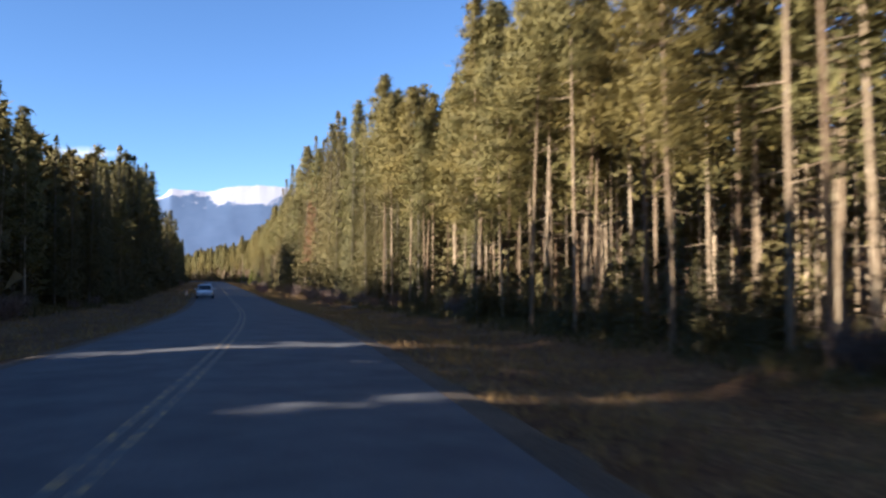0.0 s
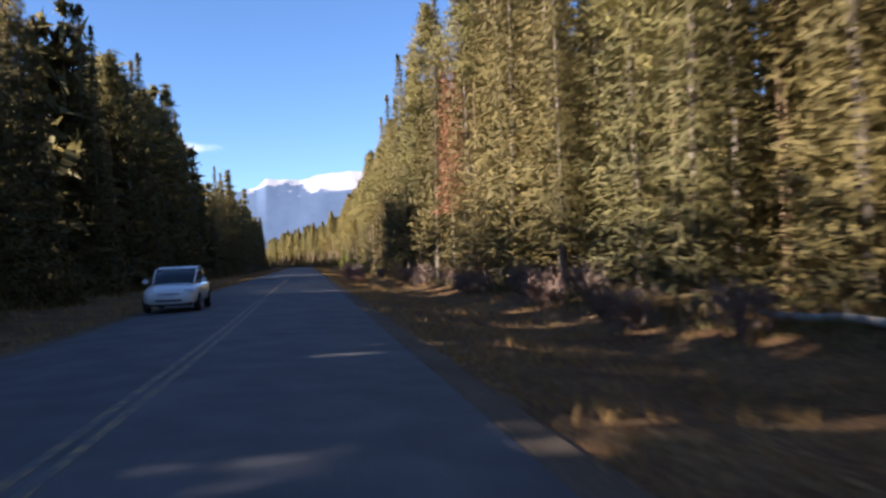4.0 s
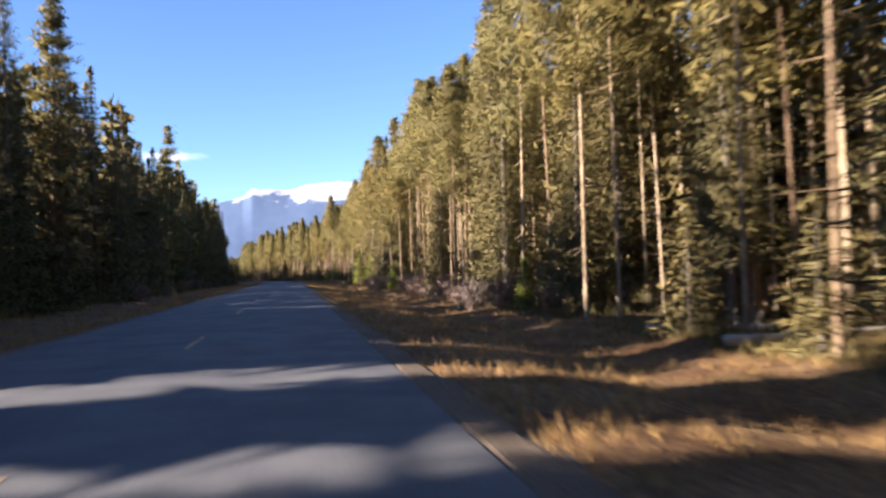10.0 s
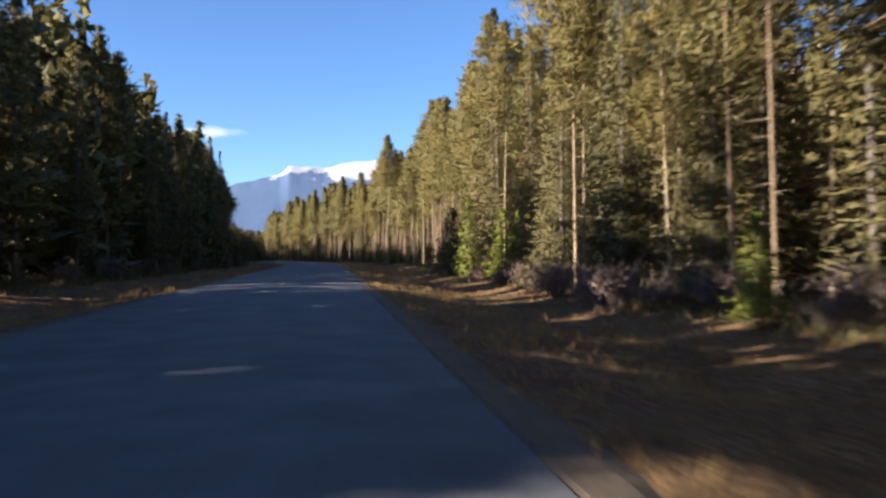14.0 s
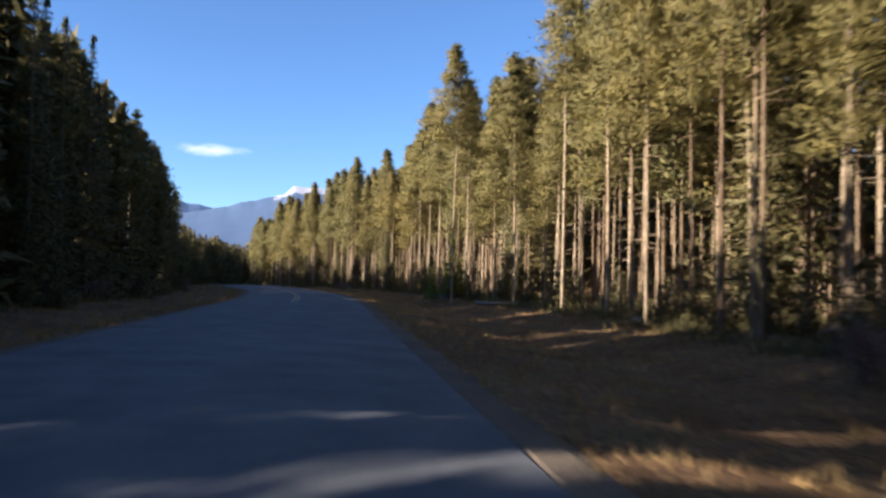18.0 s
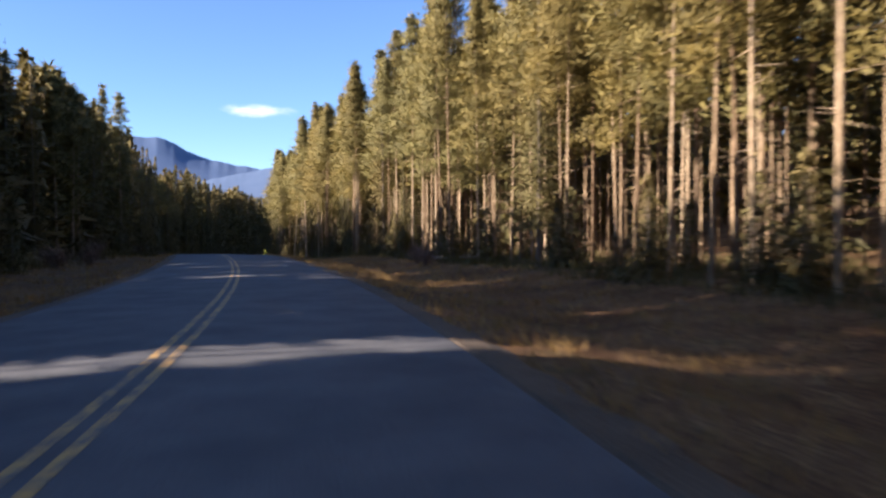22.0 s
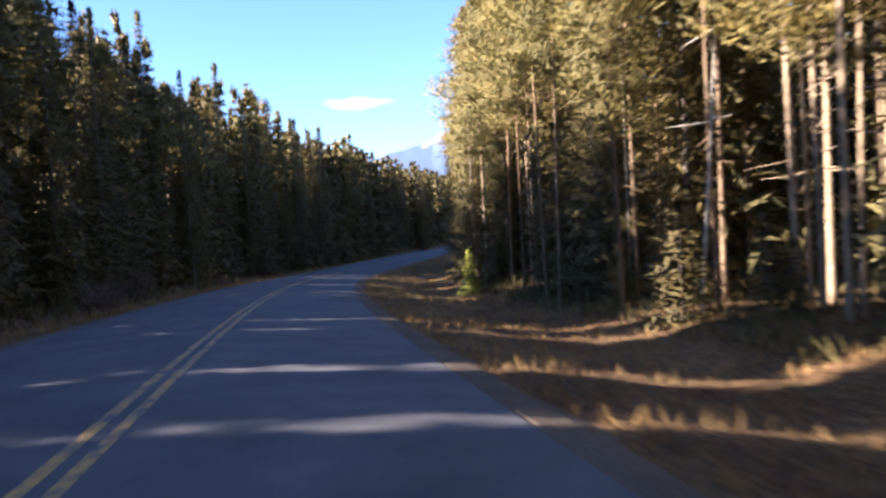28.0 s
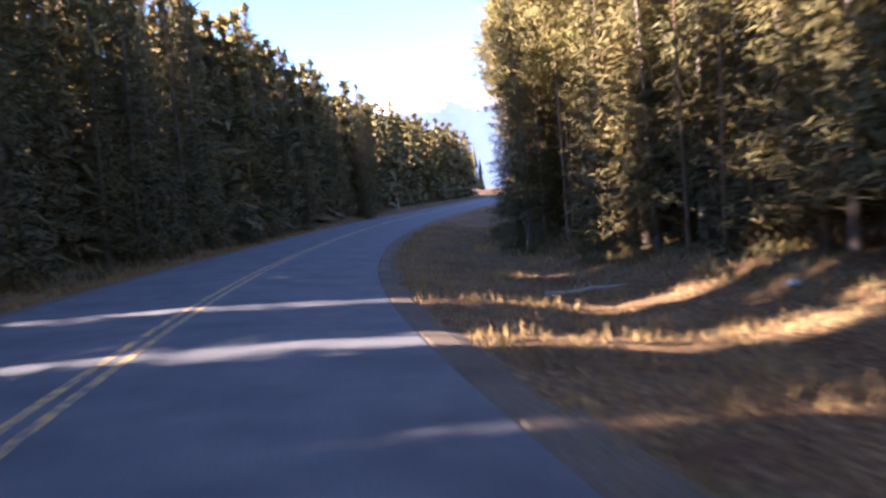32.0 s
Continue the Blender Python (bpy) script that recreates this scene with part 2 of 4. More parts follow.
def wood_edge_right(s):
    """Metres from the centre line to the first trees on the right."""
    return np.interp(s, (-60, 0, 60, 90, 150, 220, 250, 300, 345, 385, 412, 432, 442, 465, 488, 505, 700),
                     (11.0, 11.2, 11.4, 12.2, 12.4, 13.0, 13.2, 14.4, 13.6, 12.8, 11.6, 11.0, 11.2, 11.4, 12.2, 10.5, 12))


def wood_edge_left(s):
    return np.interp(s, (-60, 40, 90, 200, 260, 380, 410, 440, 700), (14.5, 14.0, 12.0, 12.0, 12.5, 12.0, 9.5, 8.8, 9.0))


def hillside(lat):
    """The forest floor rises gently far to the right of the road."""
    return 7.0 * smooth(22, 75, lat)


def relief(s, lat):
    """Height of the ground over the road's level at lat metres to the right of the centre line."""
    a = np.abs(lat)
    right = lat > 0
    edge = np.where(right, wood_edge_right(s), wood_edge_left(s))
    z = -0.10 - 0.02 * smooth(3.0, 3.6, a)
    deep, at = ditch(s)
    deep, at = np.where(right, deep, 0.35), np.where(right, at, 6.5)
    rise = np.where(right, np.interp(s, (-60, 60, 120, 155, 180, 220, 300, 395, 412, 445, 480, 700), (0.12, 0.12, 0.05, -0.3, -0.3, -0.05, 0.0, 0.05, 0.05, -0.05, 0.0, 0.1)), 0.0)
    z = z - deep * smooth(4.0, at, a) + (deep + rise) * smooth(at, np.maximum(edge + 0.5, at + 2.5), a)
    z = z + np.where(right, bank(s) * smooth(8.5, 15.0, a) + hillside(a), 0.0)
    return z


def wobble(x, y):
    return (np.sin(x * 0.9 + 1.3 * np.sin(y * 0.37)) * np.sin(y * 0.71 + 0.6 * np.sin(x * 0.53)) * 0.09
            + np.sin(x * 2.1 + y * 0.6) * np.sin(y * 1.9 - x * 0.4) * 0.045)


def along(x, y):
    """For places: s and the metres to the right of the centre line."""
    x, y = np.asarray(x, float), np.asarray(y, float)
    s, lat = np.empty(x.shape), np.empty(x.shape)
    px, py, ps, ph = CX[::4], CY[::4], S_ALL[::4], _h[::4]
    for i in range(0, x.size, 4000):
        a, b = x.ravel()[i:i + 4000], y.ravel()[i:i + 4000]
        k = ((a[:, None] - px) ** 2 + (b[:, None] - py) ** 2).argmin(1)
        dx, dy, h = a - px[k], b - py[k], ph[k]
        s.ravel()[i:i + 4000] = ps[k] + np.clip(-np.sin(h) * dx + np.cos(h) * dy, -2, 2)
        lat.ravel()[i:i + 4000] = np.cos(h) * dx + np.sin(h) * dy
    return s, lat


def ground_z(x, y):
    s, lat = along(x, y)
    a = np.abs(lat)
    z = np.interp(s, S_ALL, CZ) + tilt(s, lat) + relief(s, lat) + wobble(np.asarray(x), np.asarray(y)) * smooth(3.7, 6.5, a)
    return z


def build_ground():
    far = np.array([60, 90, 150, 300, 700, 1500, 4500.0])
    xs = np.concatenate([-95 - far[::-1], np.arange(-95, 60.1, 1.0), 60 + far])
    ys = np.concatenate([-40 - far[::-1], np.arange(-40, 640.1, 2.0), 640 + far])
    gx, gy = np.meshgrid(xs, ys)
    gz = ground_z(gx, gy)
    nx, ny = len(xs), len(ys)
    idx = np.arange(nx * ny).reshape(ny, nx)
    quads = np.stack([idx[:-1, :-1], idx[:-1, 1:], idx[1:, 1:], idx[1:, :-1]], -1).reshape(-1, 4)
    me = bpy.data.meshes.new("ground")
    me.from_pydata(np.stack([gx.ravel(), gy.ravel(), gz.ravel()], 1).tolist(), [], quads.tolist())
    me.polygons.foreach_set("use_smooth", np.ones(len(me.polygons), dtype=bool))
    me.materials.append(GROUND)
    me.update()
    tagged(new("ground", me), "dry brown grass verge and needle-covered forest floor", "ground", kind="structure")


build_ground()


def strip(name, s0, s1, lats, dz, mat, step=1.0, ragged=0.0, rng=None):
    """A ribbon along the road: lats are (metres right, height) of its cross-section."""
    n = max(2, int((s1 - s0) / step) + 1)
    verts, faces = [], []
    k = len(lats)
    for i in range(n):
        s = s0 + (s1 - s0) * i / (n - 1)
        for j, (a, z) in enumerate(lats):
            w = ragged * (rng.random() - 0.5) if rng and j in (0, k - 1) else 0.0
            x, y, zz, _ = road_at(s, a + w)
            verts.append((x, y, zz + z + dz))
        if i:
            o = i * k
            faces += [(o - k + j, o - k + j + 1, o + j + 1, o + j) for j in range(k - 1)]
    return mesh_of(name, verts, faces, mat)


_r = random.Random(4)
tagged(new("road", strip("road", -55, 690, ((-3.5, -0.16), (-3.42, -0.035), (-1.7, 0.0), (-0.3, 0.03), (0.3, 0.03), (1.7, 0.0), (3.42, -0.035), (3.5, -0.16)), 0, ASPHALT, 1.0, 0.05, _r)),
       "two-lane dark grey asphalt road, shaded by trees", "road", kind="structure")
for side in (-1, 1):
    prof = [(side * 3.2, -0.09), (side * 3.5, -0.04), (side * 3.85, -0.07), (side * 4.3, -0.22)]
    tagged(new("shoulder", strip("shoulder", -55, 690, prof if side > 0 else prof[::-1], 0, GRAVEL, 1.0, 0.4, _r)),
           "narrow gravel shoulder beside the asphalt", "road shoulder", kind="structure")


def crown_z(a):
    return 0.03 - 0.0214 * max(abs(a) - 0.3, 0.0) + 0.004


def line(s0, s1, a, w=0.11):
    lats = ((a - w / 2, crown_z(a)), (a + w / 2, crown_z(a)))
    ob = new("centre_line", strip("centre_line", s0, s1, lats, 0, YELLOW_PAINT if s0 > 94 else FADED_YELLOW_PAINT, 1.0))
    return tagged(ob, "worn yellow paint line along the middle of the road", "road marking", kind="structure")


line(-55, 93, -0.1), line(-55, 93, 0.1)
line(95, 150, 0.0, 0.12)
line(115, 127, 0.22, 0.1)
for s0, s1 in ((154.5, 158.5), (168, 171), (181, 185), (196, 199), (246, 248.5), (261, 264.5)):
    line(s0, s1, 0.0, 0.12)
line(311, 690, -0.11), line(311, 690, 0.11)
lats = ((3.28, crown_z(3.28)), (3.37, crown_z(3.37)))
tagged(new("edge_line", strip("edge_line", 364, 408, lats, 0, WHITE_PAINT, 1.0)), "faded white edge line on the asphalt", "road marking", kind="structure")


# ---------------- trees ----------------
def cards(rng, centre, n, spread, length, width, out=None, droop=0.0, face=None):
    """n narrow leaf-like triangles about a centre; out: the way they point; face: the side they turn to the light."""
    c = np.asarray(centre) + rng.normal(size=(n, 3)) * np.asarray(spread)
    d = rng.normal(size=(n, 3))
    if out is not None:
        d = d * 0.55 + np.asarray(out)
    d[:, 2] -= droop
    d /= np.linalg.norm(d, axis=1)[:, None] + 1e-9
    w = rng.normal(size=(n, 3)) * 0.55
    if face is not None:
        w = w + np.asarray(face)
    u = np.cross(d, w)
    u /= np.linalg.norm(u, axis=1)[:, None] + 1e-9
    ln = length * rng.uniform(0.6, 1.3, size=(n, 1))
    wd = width * rng.uniform(0.6, 1.3, size=(n, 1))
    tri = np.stack([c - d * ln * 0.4 + u * wd * 0.5, c - d * ln * 0.4 - u * wd * 0.5, c + d * ln * 0.6], 1)
    flip = (np.cross(tri[:, 1] - tri[:, 0], tri[:, 2] - tri[:, 0]) * w).sum(1) < 0
    tri[flip] = tri[flip][:, ::-1]
    return tri


def trunk_mesh(rng, height, base, lean=0.0, sides=8, stubs=0, stub_from=0.15, stub_to=0.6, mat=None, name="trunk"):
    n = 9
    a = rng.uniform(0, 6.28)
    path, rad = [(0, 0, -0.4)], [base * 1.25]
    for i in range(n):
        f = i / (n - 1)
        w = lean * f * f * height + 0.06 * math.sin(f * 5 + a) * f
        path.append((math.cos(a) * w, math.sin(a) * w, f * height))
        rad.append(base * (1.12 if i == 0 else 1 - 0.9 * f))
    pieces = [tube(path, rad, sides)]
    for _ in range(stubs):
        f = rng.uniform(stub_from, stub_to)
        b = rng.uniform(0, 6.28)
        q = Vector((math.cos(a) * lean * f * f * height, math.sin(a) * lean * f * f * height, f * height))
        ln = rng.uniform(0.4, 1.3)
        e = q + Vector((math.cos(b) * ln, math.sin(b) * ln, rng.uniform(-0.35, 0.15)))
        pieces.append(tube([q, e], [0.022, 0.006], 3, False))
    v, f = joined(pieces)
    return mesh_of(name, v, f, mat or PINE_BARK, True)


def pine_crown(rng, height, start, radius, clumps, per, size, thin=0.34):
    """Flat, ragged clumps of needles at the ends of whorled branches; the top is pointed."""
    out = []
    for i in range(clumps):
        f = ((i + rng.uniform(0, 1)) / clumps) ** 0.9
        z = height * (start + (1 - start) * f)
        prof = (0.6 + 0.6 * min(1.0, f / 0.18)) * (1 - f) ** 0.9 + 0.05
        r = radius * prof * rng.uniform(0.25, 1.15)
        a = rng.uniform(0, 6.28)
        c = (math.cos(a) * r, math.sin(a) * r, z + rng.uniform(-0.3, 0.3) + 0.12 * r)
        sp = (0.36 + 0.2 * rng.uniform()) * (1 - 0.62 * f)
        out.append(cards(rng, c, per, (sp, sp, sp * 0.42), size, size * thin, out=(math.cos(a) * 0.7, math.sin(a) * 0.7, 0.3), face=(math.cos(a), math.sin(a), 0.5)))
    return np.concatenate(out)


def spruce_crown(rng, height, start, radius, tiers, per_branch, size, power=0.78, thin=0.24):
    out = []
    for i in range(tiers):
        f = (i + 0.5) / tiers
        z = height * (start + (1 - start) * f)
        r = radius * 1.06 * (1 - f) ** power + 0.2 * (1 - f) ** 0.25
        if rng.uniform() < 0.12:
            r *= 0.7
        n = max(4, int(round(9 * (1 - f) + 3)))
        a0 = rng.uniform(0, 6.28)
        for k in range(n):
            a = a0 + 6.283 * k / n + rng.uniform(-0.25, 0.25)
            rb = r * rng.uniform(0.62, 1.15)
            o = np.array((math.cos(a), math.sin(a), 0.0))
            m = max(2, int(round(per_branch * (0.5 + 0.5 * (1 - f)))))
            t = rng.uniform(0.22, 1.0, size=m)
            side = np.cross(o, (0, 0, 1))
            w = rng.normal(size=m) * 0.16 * rb * (0.4 + t)
            c = o * (t * rb)[:, None] + side * w[:, None]
            c[:, 2] = z - 0.32 * rb * t ** 1.4 + rng.normal(size=m) * 0.06 + 0.10 * rb * (t > 0.85)
            tri = cards(rng, (0, 0, 0), m, (0.04, 0.04, 0.04), size * (0.75 + 0.25 * (1 - f)), size * thin * (0.8 + 0.2 * (1 - f)), out=o * 0.9, droop=0.28, face=o * 0.7 + np.array((0, 0, 0.8)))
            out.append(tri + c[:, None, :])
    tip = min(1.3, max(0.6, 1.9 * height * (1 - start) / tiers))
    out.append(cards(rng, (0, 0, height - 0.6 * tip), 18, (0.1, 0.1, 0.22 * tip), tip * 0.7, 0.1 + 0.12 * tip, out=(0, 0, 2.2)))
    return np.concatenate(out)


def rng_of(k):
    return np.random.default_rng(k)


def crown_mesh(tris, mat):
    return tri_mesh("crown", tris, mat, crown_normals(tris))


# prototypes: height, trunk mesh and crown mesh of each variant
PINES, SPRUCES, MID_PINES, MID_SPRUCES, YOUNG, DARK_YOUNG, LEFT_PINES, HIGH_PINES = [], [], [], [], [], [], [], []
for k in range(7):
    g = rng_of(10 + k)
    h = 17.0 + k * 0.6
    PINES.append((h, trunk_mesh(g, h, 0.078 + 0.012 * (k % 3), 0.012 * (k % 3), 8, 18, 0.12, 0.6, PINE_BARK),
                  crown_mesh(pine_crown(g, h + 0.3, (0.52, 0.42, 0.58, 0.34, 0.48, 0.62, 0.30)[k], 1.8 + 0.22 * (k % 3), 165, 46, 0.40, 0.19), PINE_NEEDLES)))
for k in range(6):
    g = rng_of(40 + k)
    h = 15.0 + k * 0.9
    SPRUCES.append((h, trunk_mesh(g, h, 0.16, 0.0, 7, 8, 0.02, 0.12, SPRUCE_BARK),
                    crown_mesh(spruce_crown(g, h, (0.05, 0.03, 0.09, 0.04, 0.12, 0.06)[k], 1.5 + 0.2 * (k % 3), 46, 38, 0.36, thin=0.17), SPRUCE_NEEDLES)))
for k in range(4):
    g = rng_of(80 + k)
    h = 16.0 + k
    MID_PINES.append((h, trunk_mesh(g, h, 0.095, 0.01, 7, 9, 0.12, 0.5, PINE_BARK),
                      crown_mesh(pine_crown(g, h + 0.3, 0.34 + 0.06 * k, 1.85, 110, 26, 0.46, 0.26), PINE_NEEDLES)))
    MID_SPRUCES.append((h, trunk_mesh(g, h, 0.16, 0.0, 6, 3, 0.02, 0.1, SPRUCE_BARK),
                        crown_mesh(spruce_crown(g, h, 0.05, 1.6 + 0.15 * (k % 2), 36, 20, 0.48, thin=0.2), SPRUCE_NEEDLES)))
    LEFT_PINES.append((h, trunk_mesh(g, h, 0.14, 0.01, 6, 5, 0.1, 0.4, PINE_BARK),
                       crown_mesh(pine_crown(g, h + 0.3, 0.10 + 0.05 * k, 1.7, 120, 26, 0.46, 0.24), PINE_NEEDLES)))
for k in range(2):
    g = rng_of(90 + k)
    HIGH_PINES.append((14.0, trunk_mesh(g, 14.0, 0.10, 0.01, 6, 4, 0.1, 0.4, PINE_BARK),
                       crown_mesh(pine_crown(g, 14.3, 0.63, 1.9, 105, 26, 0.46, 0.24), PINE_NEEDLES)))
for k in range(3):
    g = rng_of(60 + k)
    YOUNG.append((4.4, trunk_mesh(g, 4.4, 0.05, 0.0, 6, 0, mat=PINE_BARK),
                  crown_mesh(spruce_crown(g, 4.5, 0.12, 0.85, 14, 14, 0.34, 0.7), YOUNG_NEEDLES)))
    DARK_YOUNG.append((4.2, trunk_mesh(g, 4.2, 0.06, 0.0, 6, 0, mat=SPRUCE_BARK),
                       crown_mesh(spruce_crown(g, 4.4, 0.03, 1.2, 15, 9, 0.40, 0.75), SPRUCE_NEEDLES)))


def plant(name, kind, x, y, tall, turn=0.0, label="", category="tree", group="", wide=1.0, lean=(0, 0)):
    z = float(ground_z(np.array([x]), np.array([y]))[0])
    ob, scale = new(name), tall / kind[0]
    ob.empty_display_size = 0.2
    ob.matrix_basis = pose(x, y, z - 0.02, lean[0], lean[1], turn) @ Matrix.Diagonal((scale * wide, scale * wide, scale, 1))
    tagged(ob, label, category, group)
    for n, me in zip(("trunk", "crown"), kind[1:]):
        if me:
            part(n, me, None, ob)
    return ob


def kind_at(s, right, rng):
    """Whether a tree at s is a spruce."""
    if right:
        p = np.interp(s, (-60, 40, 56, 75, 150, 185, 215, 236, 246, 262, 272, 395, 425, 434, 441, 447, 456, 465, 475, 490, 520), (0.06, 0.08, 0.40, 0.80, 0.75, 0.35, 0.25, 0.5, 0.85, 0.75, 0.12, 0.06, 0.12, 0.12, 0.25, 0.3, 0.45, 0.15, 0.4, 0.6, 0.5))
    else:
        p = np.interp(s, (-60, 70, 110, 230, 250, 400, 430, 700), (0.6, 0.7, 0.9, 0.85, 0.6, 0.6, 0.85, 0.8))
    return rng.uniform() < p


PINE_LABEL = "tall lodgepole pine with bare orange trunk and yellow-green crown"
SPRUCE_LABEL = "tall dense grey-green spruce with branches down to the ground"
LEFT_PINE_LABEL = "dark pine standing in shade at the wood's edge"
LEFT_SPRUCE_LABEL = "dark pointed fir standing in shade at the wood's edge"


def height_right(s):
    return np.interp(s, (-60, 20, 55, 80, 100, 150, 185, 230, 290, 340, 420, 450, 700), (15.5, 14.5, 15, 20, 21.5, 21, 17.5, 16, 16.5, 16.2, 16.6, 16.5, 17))


def height_left(s):
    return np.interp(s, (-60, 30, 42, 72, 90, 115, 155, 175, 230, 250, 285, 318, 335, 380, 405, 418, 436, 447, 462, 478, 490, 503, 520, 540, 560, 700), (15.4, 15.0, 13.6, 12.4, 13.5, 18, 18, 14.8, 15.5, 16, 15.4, 14.2, 14.0, 12.4, 12.0, 12.0, 12.2, 14.8, 13.4, 13.8, 14.4, 15.2, 14.2, 13.2, 12.4, 11))


def share_left(s, rng):
    """A left tree's part of the full height there: between 165 and 262 m a low canopy with single spires."""
    if 165 < s < 262:
        return rng.uniform(1.02, 1.2) if rng.uniform() < 0.24 else rng.uniform(0.72, 0.95)
    if s > 395:
        return rng.uniform(1.16, 1.3) if rng.uniform() < 0.14 else rng.uniform(0.88, 1.12)
    return rng.uniform(0.74, 1.12) if 90 < s < 165 else rng.uniform(0.84, 1.06)


# places s where low sunlight slips through the left wood onto the road, and their widths
GAPS = ((8.7, 0.95), (14.0, 0.3), (18.0, 0.65), (20.2, 0.4), (99.4, 0.6), (104, 0.4), (108.5, 0.4), (111.3, 0.3), (114.2, 0.5), (118.9, 0.9),
        (122.5, 0.3), (125.2, 0.35), (131, 0.4), (137.7, 0.3), (140.8, 0.3), (144.2, 0.4), (148.9, 0.4), (150.9, 0.4), (153.2, 0.3), (157.9, 0.9), (163.0, 1.8),
        (167.5, 0.3), (192.8, 0.5), (199.1, 0.2), (202.0, 0.35), (206.0, 0.2), (210.6, 0.15), (215.5, 0.25), (240.8, 0.3), (243.2, 0.35), (245.6, 0.65), (248.9, 1.4), (255.0, 0.75),
        (259.0, 0.4), (266.4, 0.4), (274.7, 0.9), (277.4, 0.3), (291.4, 0.1), (295.0, 0.3), (305.8, 0.3), (318.2, 0.5), (336.7, 0.4), (338.1, 0.65), (344.8, 0.3), (348.7, 0.3),
        (353.7, 0.55), (356.2, 0.75), (359.4, 0.6), (365.2, 0.2), (366.1, 0.45), (371.6, 0.7), (392.3, 0.3), (395, 0.3), (424.9, 0.5), (428.5, 0.35),
        (434.6, 0.3), (437.2, 0.5), (450.2, 0.45), (455.5, 0.4), (464.2, 0.35), (473.1, 0.3), (477.1, 0.7), (482.3, 0.6))
_dx, _dy = math.sin(radians(SUN_FROM)), -math.cos(radians(SUN_FROM))


GAP_AT, GAP_WIDE = np.array(GAPS).T
# places s, metres right and widths, where it reaches lone young trees beyond the road
HIGH_GAPS = ((453.6, 8.7, 0.9),)
STEPS = np.array(sorted(np.arange(-4, 4.01, 0.1), key=abs))


def aside(s, lat, tall, radius):
    """Where along the road a tree of the left wood stands, moved aside if it would close one of the gaps; None where there is no room."""
    h = float(np.interp(s, S_ALL, _h))
    across = math.cos(h) * _dx + math.sin(h) * _dy
    ray = lat / across * math.tan(radians(SUN_HIGH))
    if ray > tall:
        return s
    reach = radius * 0.9 * (1 - ray / tall) ** 0.68
    s_hit = s + lat / across * (-math.sin(h) * _dx + math.cos(h) * _dy)
    off = STEPS[:, None] + s_hit - GAP_AT
    free = (np.abs(off) > GAP_WIDE * 0.66 - 0.09 + reach).all(1)
    for at, far, wide in HIGH_GAPS:
        high = (lat + far) / across * math.tan(radians(SUN_HIGH)) + 0.6
        if high < tall and abs(s - at) < 12:
            near = (lat + far) / across * (-math.sin(h) * _dx + math.cos(h) * _dy)
            free &= np.abs(STEPS + s + near - at) > wide * 0.6 + radius * 0.9 * (1 - high / tall) ** 0.68
    return s + float(STEPS[free.argmax()]) if free.any() else None


def before(s_hit, lat):
    """Where along the road the sun's ray to s_hit passes lat metres left of the centre line."""
    h = float(np.interp(s_hit, S_ALL, _h))
    return s_hit - lat * (-math.sin(h) * _dx + math.cos(h) * _dy) / (math.cos(h) * _dx + math.sin(h) * _dy)


# bare-trunked pines that stand out: s, metres right, height, variant
LANDMARKS = ((12.5, 11.0, 16.5, 5), (14, 11.3, 15.5, 2), (20, 11.2, 15, 5), (58.5, 11.3, 16, 2), (61, 11.2, 18, 5), (63, 11.6, 16.5, 2), (104, 11.7, 19, 5),
             (154.5, 13.4, 16, 2), (176.5, 12.3, 15, 0), (215, 13.1, 16.5, 5), (215.8, 13.6, 17, 2), (217, 13.2, 16, 5), (218.3, 13.0, 17.5, 2), (219.4, 13.5, 16, 5), (222, 13.2, 16.5, 2),
             (224.5, 13.4, 15.5, 5), (226.5, 13.1, 16, 2), (273, 13.2, 15.5, 5), (304, 14.2, 19, 2), (326, 11.1, 18.5, 5), (343.5, 13.4, 18, 2))


def rows_of_trees():
    g = rng_of(7)
    for right, rows, gap in ((True, 2, 2.4), (False, 1, 2.3)):
        for row in range(rows):
            s = -14.0 if right else -45.0
            while s < (525 if right else 560):
                s += gap * g.uniform(0.55, 1.45) * float(np.interp(s, (45, 75, 150, 185, 215), (0.75, 1.35, 1.35, 1.0, 0.75)) if right else 1.0)
                edge = wood_edge_right(s) if right else wood_edge_left(s)
                lat = float(edge + row * 2.4 + g.uniform(-0.9, 1.5))
                x, y, _, _ = road_at(s, lat if right else -lat)
                spruce = kind_at(s, right, g)
                if right:
                    name = "spruce_tree" if spruce else "pine_tree" if row else "lodgepole_pine_tree"
                    kinds, label = (MID_SPRUCES if row else SPRUCES, SPRUCE_LABEL) if spruce else (MID_PINES if row else PINES, PINE_LABEL)
                else:
                    name = "fir_tree" if spruce else "pine_tree"
                    kinds, label = (SPRUCES, LEFT_SPRUCE_LABEL) if spruce else (LEFT_PINES, LEFT_PINE_LABEL)
                tall = float((height_right if right else height_left)(s)) * (g.uniform(0.80, 1.07) if right else share_left(s, g))
                kind, turn, wide, lean = kinds[g.integers(len(kinds))], g.uniform(0, 360), g.uniform(0.85, 1.15), (g.normal() * 0.8, g.normal() * 0.8)
                if right and row == 0 and any(abs(s - q) < 1.5 for q in [e[0] for e in LANDMARKS]):
                    continue
                if not right:
                    free_s = aside(s, lat, tall, 1.95 * wide * tall / kind[0])
                    if free_s is None:
                        continue
                    x, y, _, _ = road_at(free_s, -lat)
                plant(name, kind, x, y, tall, turn, label, "tree", "trees along the road", wide, lean)


rows_of_trees()
